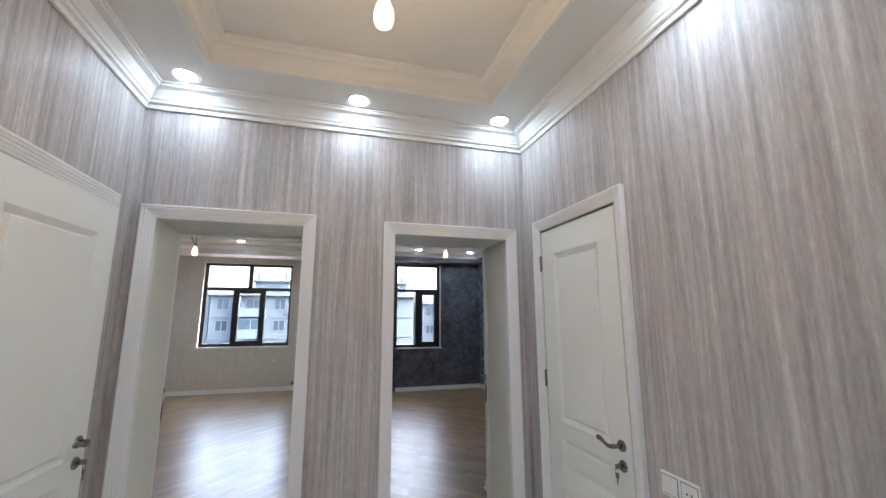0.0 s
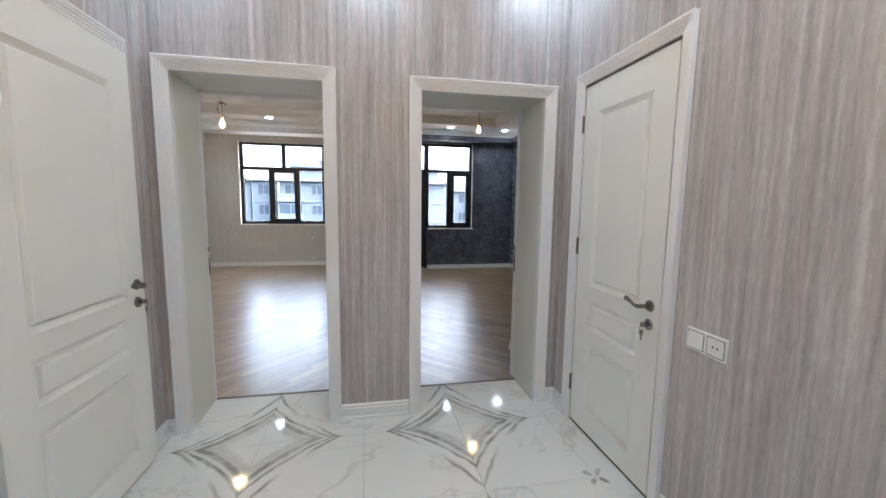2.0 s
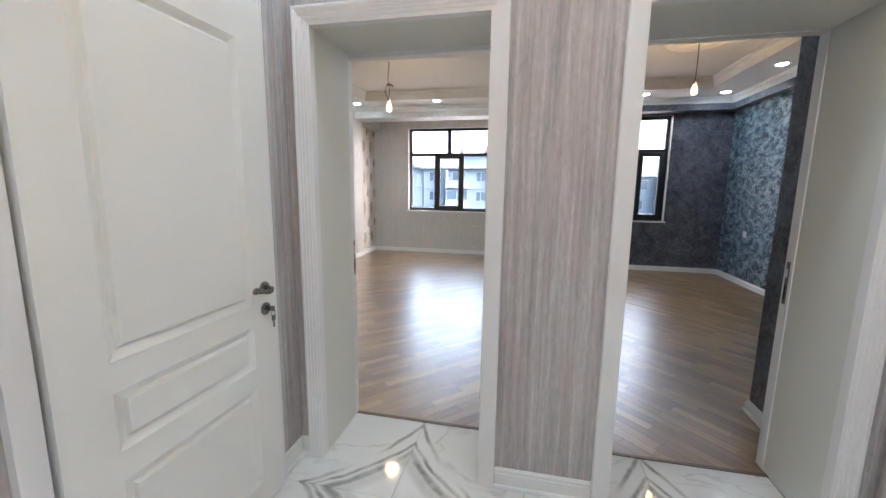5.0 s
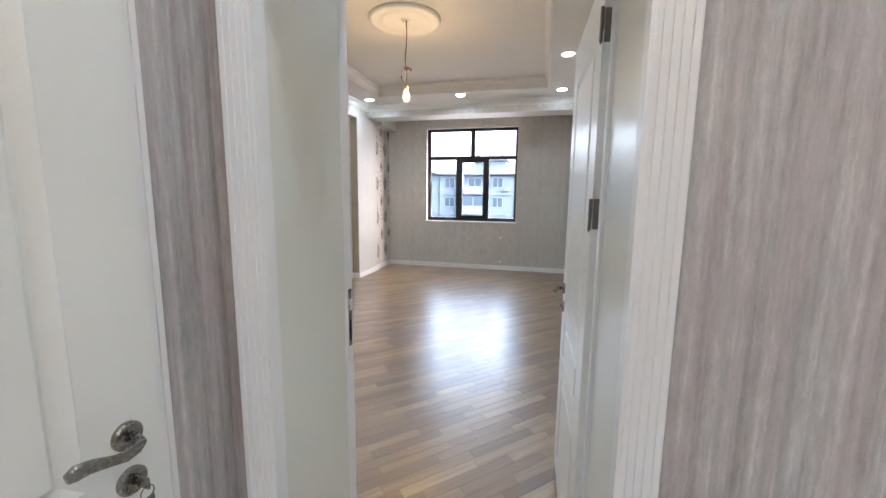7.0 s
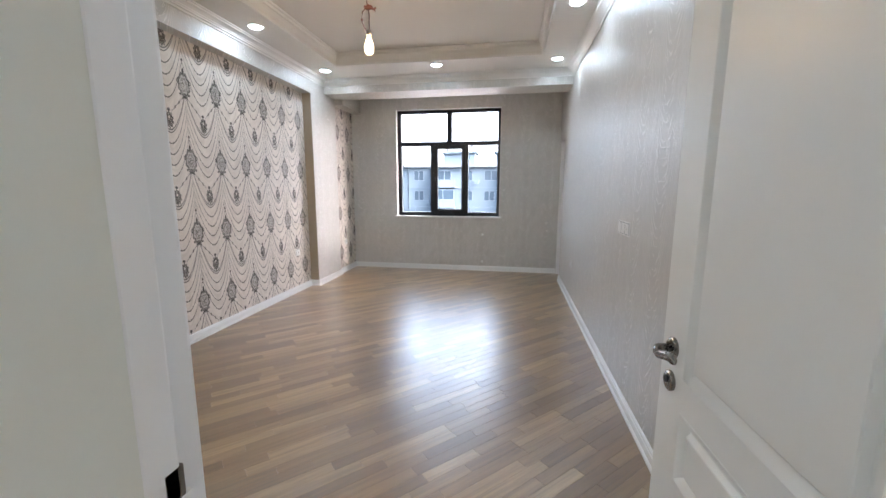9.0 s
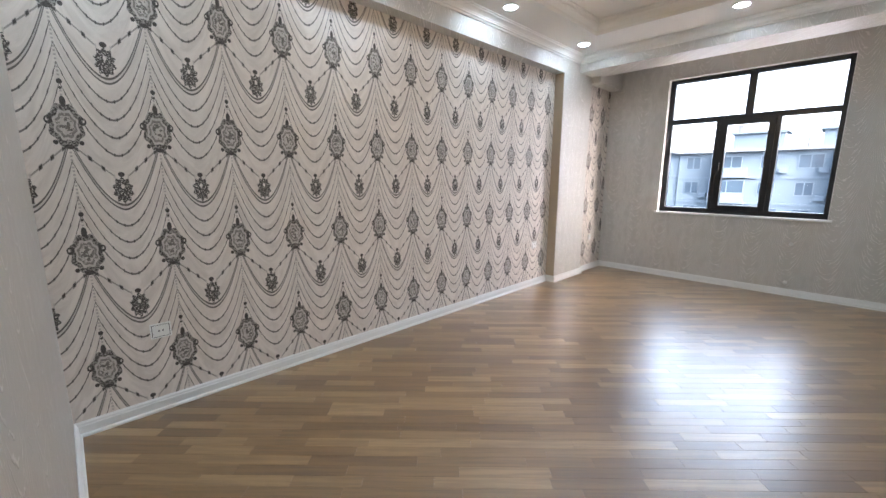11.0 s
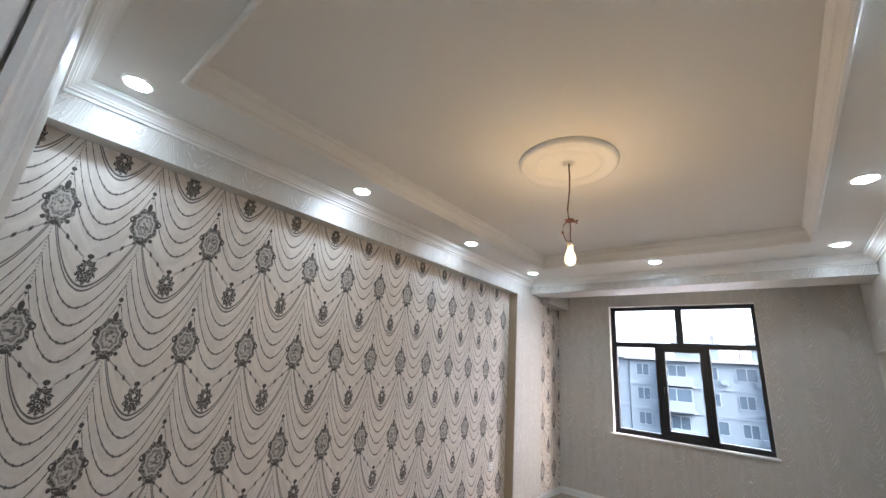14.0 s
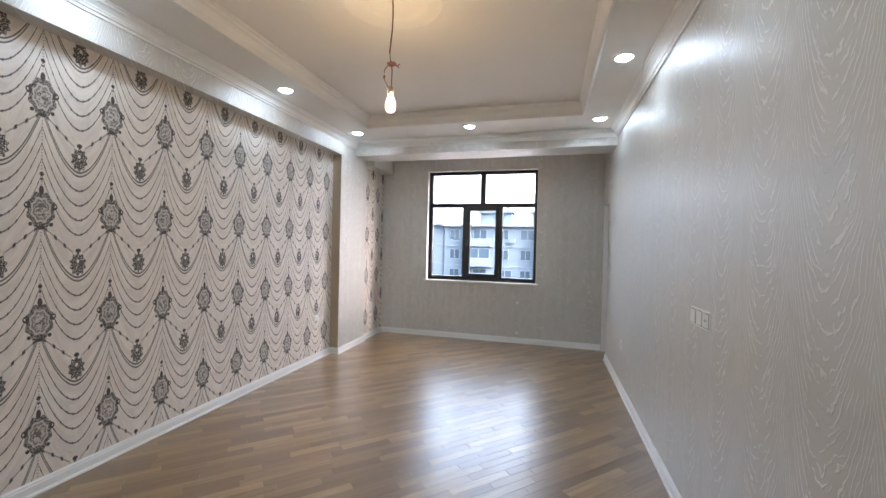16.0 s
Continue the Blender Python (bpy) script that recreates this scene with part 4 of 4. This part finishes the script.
def downlight(x, y, room, power=1.0):
    d = thing("downlight", pose(x, y, HCEIL if room == "hall" else CEIL), "round white recessed downlight, lit cool white", "downlight", "downlights of the " + room)
    part("trim_ring", downlight_bm(), M_PLASTIC, d)
    part("diffuser", lathe([(0, -0.015), (0.030, -0.013), (0.048, -0.009), (0.057, -0.004), (0.057, 0.001), (0, 0.001)], 28), M_LED, d, "glowing cool white diffuser")
    lamp = new("downlight_beam", bpy.data.lights.new("downlight_beam", "SPOT"))
    lamp.data.energy, lamp.data.color = DOWNLIGHT_W * 4 * power, LED
    lamp.data.spot_size, lamp.data.spot_blend, lamp.data.shadow_soft_size = radians(140), 1.0, 0.05
    lamp.parent = d
    lamp.location = (0, 0, -0.02)


for x in (-0.80, 0.155, 1.11):
    downlight(x, -0.205, "hall", 0.30)
# unseen downlights added further back, powers raised to brighten the hall walls and doors
for x, y in ((-0.84, -1.5), (1.16, -1.5), (-0.80, -2.84), (1.11, -2.84)):
    downlight(x, y, "hall", (1.4 if x < 0 else 1.8) if y > -2 else (2.0 if x < 0 else 3.0))
for y in (0.70, 2.14, 3.59, 4.97):
    downlight(-2.97, y, "left room", 0.55 if y > 4 else 0.86)
    downlight(-0.133, y, "left room", 0.29 if y < 3 else 0.44)
for y in (0.70, 4.97):
    downlight(-1.54, y, "left room", 1.1 if y < 1 else 0.8)
for x, y in ((0.64, 5.03), (1.68, 5.03), (2.78, 5.06), (2.78, 3.75), (2.78, 2.4), (0.64, 2.4), (1.68, 0.82)):
    downlight(x, y, "right room", 0.85)


def rose():
    return lathe([(0, -0.03), (0.022, -0.03), (0.026, -0.022), (0.03, -0.004), (0.06, -0.003), (0.13, -0.006), (0.165, -0.014), (0.19, -0.024), (0.205, -0.026), (0.215, -0.02), (0.235, -0.02),
                  (0.27, -0.028), (0.295, -0.034), (0.308, -0.032), (0.316, -0.018), (0.318, 0.001), (0, 0.001)], 64)


def pendant(x, y, drop, knot, room):
    """A bare bulb on its cable below the tray; drop: from the ceiling to the bulb's middle."""
    p = thing("pendant_bulb", pose(x, y, HCEIL + 0.117 if room == "hall" else TRAY), "bare warm bulb hanging from knotted brown cable, lit", "pendant light", "bare bulbs")
    top = -0.03
    sock = -drop + 0.075
    if knot:
        kz = sock + 0.16
        smooth(part("cable", tube([(0, 0, top), (0.004, 0, top - 0.1), (0.0, 0.003, (top + kz) / 2), (-0.012, 0, kz + 0.06), (-0.006, 0, kz)], 0.0045, 8), M_WIRE, p))
        kn = tube([(0.028 * math.cos(a) * (1 - a / 30), 0.02 * math.sin(a), kz - 0.012 + 0.006 * math.sin(2.3 * a)) for a in (i * 0.6 for i in range(26))], 0.0045, 6)
        kn = tube([(-0.006, 0, kz - 0.01), (0.02, 0.0, kz - 0.02), (0.04, 0.003, kz - 0.026), (0.052, 0.0, kz - 0.018)], 0.006, 6, kn)
        kn = tube([(0.03, 0, kz - 0.022), (0.048, 0.002, kz - 0.04)], 0.004, 6, kn)
        part("knot", kn, M_COPPER, p, "twisted taped wire joint")
        w = smooth(part("wire", tube([(-0.012, 0, kz - 0.01), (-0.042, 0, kz - 0.04), (-0.046, 0, kz - 0.09), (-0.03, 0, sock + 0.03), (-0.012, 0, sock)], 0.0035, 6), M_WIRE, p))
        part("crimp", lathe([(0, -0.008), (0.008, -0.006), (0.008, 0.006), (0, 0.008)], 8), M_COPPER, w).location = (-0.045, 0, kz - 0.085)
        smooth(part("wire", tube([(0.0, 0, kz - 0.01), (0.006, 0, kz - 0.06), (0.003, 0, kz - 0.11), (0.006, 0, sock)], 0.0035, 6), M_COPPER, p))
    else:
        smooth(part("cable", tube([(0, 0, top), (0.003, 0, (top + sock) / 2), (0, 0, sock)], 0.005, 8), M_WIRE, p))
    smooth(part("lamp_socket", lathe([(0, sock + 0.012), (0.014, sock + 0.01), (0.018, sock - 0.01), (0.018, sock - 0.035), (0, sock - 0.035)], 20), M_SOCKET, p, "dark lamp socket"))
    s = sock - 0.034
    smooth(part("bulb", lathe([(0, s), (0.015, s), (0.017, s - 0.012), (0.025, s - 0.032), (0.031, s - 0.055), (0.032, s - 0.075), (0.027, s - 0.095), (0.015, s - 0.106), (0, s - 0.109)], 24), M_BULB, p, "glowing warm bulb"))
    lamp = new("bulb_glow", bpy.data.lights.new("bulb_glow", "POINT"))
    lamp.data.energy, lamp.data.color, lamp.data.shadow_soft_size = BULB_GLOW * {"hall": 1.05, "left room": 1.0, "right room": 0.55}[room], WARM, 0.05
    lamp.parent = p
    lamp.location = (0, 0, s - 0.062)
    return p


def medallion(x, y, z=TRAY):
    smooth(tagged(part("ceiling_medallion", moved(rose(), pose(x, y, z)), M_PLASTER), "round white plaster ceiling medallion", "ceiling medallion", "ceiling medallions"))


medallion(-1.575, 2.735)
pendant(-1.553, 2.70, 0.65, True, "left room")
medallion(1.69, 3.13)
pendant(1.69, 3.13, 0.49, False, "right room")
medallion(0.165, -1.5, HCEIL + 0.117)
pendant(0.165, -1.42, 0.50, False, "hall")


# ---- switches and sockets ----
def plate(name, w, h, gangs, m, label):
    """Wall plate of several gangs: 's' a rocker, 'o' a socket. Local: x along the wall, y out of it."""
    p = thing(name, m, label, name.replace("_", " "))
    part("frame", box(-w / 2, 0, -h / 2, w / 2, 0.009, h / 2, 0.002), M_PLASTIC, p)
    g = w / len(gangs)
    for i, k in enumerate(gangs):
        c = -w / 2 + g * (i + 0.5)
        part("gap", boxes((c - g * 0.425, 0.005, -h * 0.405, c + g * 0.425, 0.0096, h * 0.405)), M_HOLE, p, "dark gap round the insert")
        if k == "s":
            part("rocker", moved(box(-g * 0.4, 0.006, -h * 0.38, g * 0.4, 0.012, h * 0.38, 0.002), pose(c, 0, 0, 2.5)), M_PLASTIC, p)
        else:
            o = part("socket_face", box(c - g * 0.4, 0.006, -h * 0.38, c + g * 0.4, 0.011, h * 0.38, 0.002), M_PLASTIC, p)
            for dx in (-0.0095, 0.0095):
                part("pin_hole", boxes((c + dx - 0.0035, 0.0105, -0.004, c + dx + 0.0035, 0.0115, 0.004)), M_HOLE, o)
    return p


plate("light_switch", 0.178, 0.088, "os", pose(HX1, -1.19, 0.842, 0, 0, 90), "white double plate with a rocker and a socket")
plate("light_switch", 0.25, 0.09, "oss", pose(LX1, 2.74, 1.10, 0, 0, 90), "white triple plate with two rockers and a socket")
plate("wall_socket", 0.086, 0.086, "o", pose(LX1, 4.84, 0.46, 0, 0, 90), "white wall socket near the floor")
plate("wall_socket", 0.10, 0.086, "o", pose(LXN, 0.868, 0.477, 0, 0, -90), "white wall socket on the printed wallpaper")
plate("wall_socket", 0.10, 0.086, "o", pose(LXN, 4.71, 0.516, 0, 0, -90), "white wall socket on the printed wallpaper")
plate("wall_socket", 0.086, 0.086, "o", pose(LX0 - 0.04, 6.05, 0.48, 0, 0, -90), "white wall socket on the wallpaper strip")
plate("wall_socket", 0.086, 0.086, "o", pose(RX1, 4.9, 0.75, 0, 0, 90), "white wall socket on the rose wallpaper")
plate("light_switch", 0.086, 0.086, "s", pose(1.44, 0.62, 0.93, 0, 0, 90), "white light switch on the dark column")
for z in (0.60, 0.15):
    tagged(smooth(part("pipe_stub", moved(lathe([(0, 0), (0.022, 0), (0.022, 0.003), (0.012, 0.006), (0.010, 0.03), (0, 0.032)], 16), pose(-1.06, LY1, z, 90)), M_PLASTIC)), "small white capped pipe stub in the wall", "pipe stub", "pipe stubs")


stub = thing("wire_stub", pose(LX1, 5.68, 2.27), "short loose white wire end sticking out of the wall", "wire")
part("cover", moved(lathe([(0, 0), (0.014, 0), (0.012, 0.004), (0, 0.004)], 14), pose(0, 0, 0, 0, -90)), M_PLASTIC, stub)
smooth(part("wire", tube([(-0.003, 0, 0), (-0.02, 0.0, 0.006), (-0.035, 0.01, -0.01), (-0.034, 0.018, -0.035), (-0.024, 0.014, -0.05)], 0.0035, 6), M_PLASTIC, stub))


# ---- outside ----
structure("ground", boxes((-1500, 8, -13.2, 1500, 2500, -13.0)), M_ASPHALT, "grey street ground far below the windows", "ground")
# distance haze is put into these colours: blue, low contrast, darkened for exposure
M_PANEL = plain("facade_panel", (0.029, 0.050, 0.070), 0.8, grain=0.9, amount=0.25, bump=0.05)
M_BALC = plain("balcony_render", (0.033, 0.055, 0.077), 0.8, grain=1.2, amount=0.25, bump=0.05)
M_HAZED_BRICK = plain("hazed_brick_infill", (0.032, 0.040, 0.052), 0.85, grain=1.0, amount=0.3, bump=0.05)
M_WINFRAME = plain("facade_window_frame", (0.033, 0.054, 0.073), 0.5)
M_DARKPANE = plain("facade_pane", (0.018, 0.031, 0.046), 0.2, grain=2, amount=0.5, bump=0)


def facade_window(parent, x, y, z, w, h):
    f = part("window", boxes((x, y - 0.05, z, x + 0.09, y, z + h), (x + w - 0.09, y - 0.05, z, x + w, y, z + h), (x + 0.09, y - 0.05, z, x + w - 0.09, y, z + 0.09),
                             (x + 0.09, y - 0.05, z + h - 0.09, x + w - 0.09, y, z + h), (x + w / 2 - 0.05, y - 0.045, z + 0.09, x + w / 2 + 0.05, y, z + h - 0.09)), M_WINFRAME, parent)
    part("pane", boxes((x + 0.09, y - 0.02, z + 0.09, x + w - 0.09, y, z + h - 0.09)), M_DARKPANE, f)


def apartment_block(x0, x1, y, top, storeys, label, seed):
    r = random.Random(seed)
    b = thing("apartment_building", pose(0, 0, 0), label, "apartment building", "buildings across the street")
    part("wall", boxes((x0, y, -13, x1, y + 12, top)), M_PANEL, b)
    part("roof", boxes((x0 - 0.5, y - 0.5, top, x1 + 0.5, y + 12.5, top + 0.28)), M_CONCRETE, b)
    h = 2.85
    for s in range(storeys):
        z = top - h * (s + 1)
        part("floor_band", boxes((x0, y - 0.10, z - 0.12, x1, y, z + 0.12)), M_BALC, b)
        x = x0 + 0.8
        i = 0
        while x + 4 < x1:
            if i % 3 == 1:
                g = part("balcony", boxes((x - 0.3, y - 1.3, z - 0.02, x + 3.1, y, z + 0.14), (x - 0.3, y - 1.3, z + 0.14, x + 3.1, y - 1.2, z + 1.1)), M_BALC, b)
                part("side_wall", boxes((x - 0.3, y - 1.2, z + 0.14, x - 0.2, y, z + 2.6)), M_PANEL if r.random() < 0.6 else M_HAZED_BRICK, g)
                if r.random() < 0.55:
                    facade_window(b, x - 0.2, y - 1.2, z + 1.1, 3.2, 1.5)
                else:
                    facade_window(b, x + 0.4, y, z + 0.3, 2.0, 2.1)
                x += 4.0
            else:
                facade_window(b, x, y, z + 0.95, 1.5 if r.random() < 0.6 else 2.0, 1.45)
                if r.random() < 0.25:
                    part("air_conditioner", boxes((x + 1.7, y - 0.4, z + 0.5, x + 2.4, y, z + 1.05)), M_BALC, b)
                x += 3.1
            i += 1
    for k in range(3):
        hx = x0 + (x1 - x0) * (0.15 + 0.33 * k) + r.uniform(-1, 1)
        hut = part("roof_hut", boxes((hx, y + 2, top + 0.28, hx + 4.6, y + 6, top + 2.1), (hx - 0.3, y + 1.7, top + 2.1, hx + 4.9, y + 6.3, top + 2.35)), M_PANEL, b)
        part("chimney", boxes((hx + 0.2, y + 2.2, top + 2.35, hx + 0.7, y + 2.7, top + 3.2), (hx + 3.8, y + 2.2, top + 2.35, hx + 4.3, y + 2.7, top + 3.3)), M_HAZED_BRICK, hut)
        smooth(part("aerial", tube([(hx + 6.5, y + 3, top + 0.28), (hx + 6.5, y + 3, top + 3.0)], 0.05, 6), M_CONCRETE, b))


apartment_block(-62, -15.6, 56.2, 4.5, 5, "panel apartment block with balconies, haze blue-grey put into its colours", 3)
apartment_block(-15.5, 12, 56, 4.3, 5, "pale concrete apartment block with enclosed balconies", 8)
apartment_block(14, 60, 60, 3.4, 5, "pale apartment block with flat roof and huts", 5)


# ---- floor pieces, last ----
def rect_clip(poly, x0, y0, x1, y1):
    """Cut a flat polygon to a rectangle."""
    for axis, lim, keep_less in ((0, x0, False), (0, x1, True), (1, y0, False), (1, y1, True)):
        out = []
        for i, a in enumerate(poly):
            b = poly[(i + 1) % len(poly)]
            ina, inb = (a[axis] <= lim) == keep_less or a[axis] == lim, (b[axis] <= lim) == keep_less or b[axis] == lim
            if ina:
                out.append(a)
            if ina != inb:
                t = (lim - a[axis]) / (b[axis] - a[axis])
                out.append((a[0] + t * (b[0] - a[0]), a[1] + t * (b[1] - a[1])))
        poly = out
        if len(poly) < 3:
            return []
    return poly


def strip_mesh(length, width, material):
    """A laminate strip with eased edges, centred on its origin, top at z 0."""
    e, g = 0.0006, 0.0002
    bm = bmesh.new()
    l, w = length / 2 - g, width / 2 - g
    low = [bm.verts.new((sx * l, sy * w, -0.008)) for sx, sy in ((-1, -1), (1, -1), (1, 1), (-1, 1))]
    mid = [bm.verts.new((sx * l, sy * w, -0.0005)) for sx, sy in ((-1, -1), (1, -1), (1, 1), (-1, 1))]
    top = [bm.verts.new((sx * (l - e), sy * (w - e), 0)) for sx, sy in ((-1, -1), (1, -1), (1, 1), (-1, 1))]
    for a, b in ((low, mid), (mid, top)):
        for i in range(4):
            bm.faces.new((a[i], a[(i + 1) % 4], b[(i + 1) % 4], b[i]))
    bm.faces.new(top)
    me = bpy.data.meshes.new("floor_strip")
    bm.to_mesh(me)
    bm.free()
    me.materials.append(material)
    return me


def strips(floor_name, x0, y0, x1, y1, turn, mats, near, budget, seed):
    """Oak strips on the diagonal; whole ones inside the stretch near become parts, the rest one joined mesh."""
    r = random.Random(seed)
    floor = bpy.data.objects[floor_name]
    W = 0.065
    d = Vector((1, turn)).normalized()
    nrm = Vector((-d.y, d.x))
    lengths = (0.32, 0.42, 0.52)
    shared = {k: strip_mesh(k, W, mats[0]) for k in lengths}
    cx, cy = (x0 + x1) / 2, (y0 + y1) / 2
    reach = math.hypot(x1 - x0, y1 - y0) / 2 + 0.5
    rows = int(reach / W) + 1
    verts, faces = [], []
    angle = math.atan2(d.y, d.x)
    count = 0
    for i in range(-rows, rows + 1):
        a = -reach - r.random() * 0.5
        while a < reach:
            k = r.choice(lengths)
            mid = Vector((cx, cy)) + nrm * (i * W) + d * (a + k / 2)
            a += k
            e = 0.0005
            quad = [mid + d * (sx * (k / 2 - e)) + nrm * (sy * (W / 2 - e)) for sx, sy in ((-1, -1), (1, -1), (1, 1), (-1, 1))]
            whole = all(x0 <= q.x <= x1 and y0 <= q.y <= y1 for q in quad)
            if whole and count < budget and near[0] < mid.x < near[2] and near[1] < mid.y < near[3]:
                s = new("floor_strip", shared[k])
                s.matrix_basis = Matrix.Translation((mid.x, mid.y, 0)) @ Matrix.Rotation(angle, 4, "Z")
                s.parent = floor
                count += 1
                continue
            poly = rect_clip([(q.x, q.y) for q in quad], x0, y0, x1, y1)
            if len(poly) >= 3:
                n0, m0 = len(verts), len(poly)
                verts += [(px, py, 0.0) for px, py in poly] + [(px, py, -0.008) for px, py in poly]
                faces.append(tuple(range(n0, n0 + m0)))
                faces += [(n0 + j, n0 + m0 + j, n0 + m0 + (j + 1) % m0, n0 + (j + 1) % m0) for j in range(m0)]
    me = bpy.data.meshes.new("floor_strips")
    me.from_pydata(verts, [], faces)
    me.materials.append(mats[1])
    ob = new("floor_strips", me)
    ob.parent = floor
    tagged(ob, "satin oak laminate strips laid on the diagonal", kind="stuff")


strips("floor_left_room", LXN, 0.41, RX0 - 0.08, LY1, 1, M_OAK[:2], (-2.9, 0.9, 0.0, 4.2), 300, 4)
strips("floor_right_room", RX0 - 0.03, 0.364, RX1, RY1, -1, M_OAK[2:], (0.4, 0.6, 1.8, 3.0), 120, 6)

# hall tiles
tile_x = [TX + TILE * i for i in range(-3, 4)]
tile_y = [TY + TILE * i for i in range(-6, 3)]
for i in range(len(tile_x) - 1):
    for j in range(len(tile_y) - 1):
        a, b, c, d = tile_x[i] + 0.0011, tile_y[j] + 0.0011, tile_x[i + 1] - 0.0011, tile_y[j + 1] - 0.0011
        spans = [(max(a, HX0), max(b, HY0), min(c, HX1), min(d, 0.0))]
        if d > 0:
            spans = [(max(a, HX0), max(b, HY0), min(c, HX1), 0.0)] if b < 0 else []
            for o, end in ((LO, 0.40), (RO, 0.355)):
                spans.append((max(a, o[0]), max(b, 0.0), min(c, o[1]), min(d, end)))
        bm = None
        for s in spans:
            if s[2] - s[0] > 0.01 and s[3] - s[1] > 0.01:
                bm = box(s[0], s[1], -0.01, s[2], s[3], 0.0, bm=bm)
        if bm is not None:
            t = part("floor_tile", bm, M_MARBLE, hall_floor)
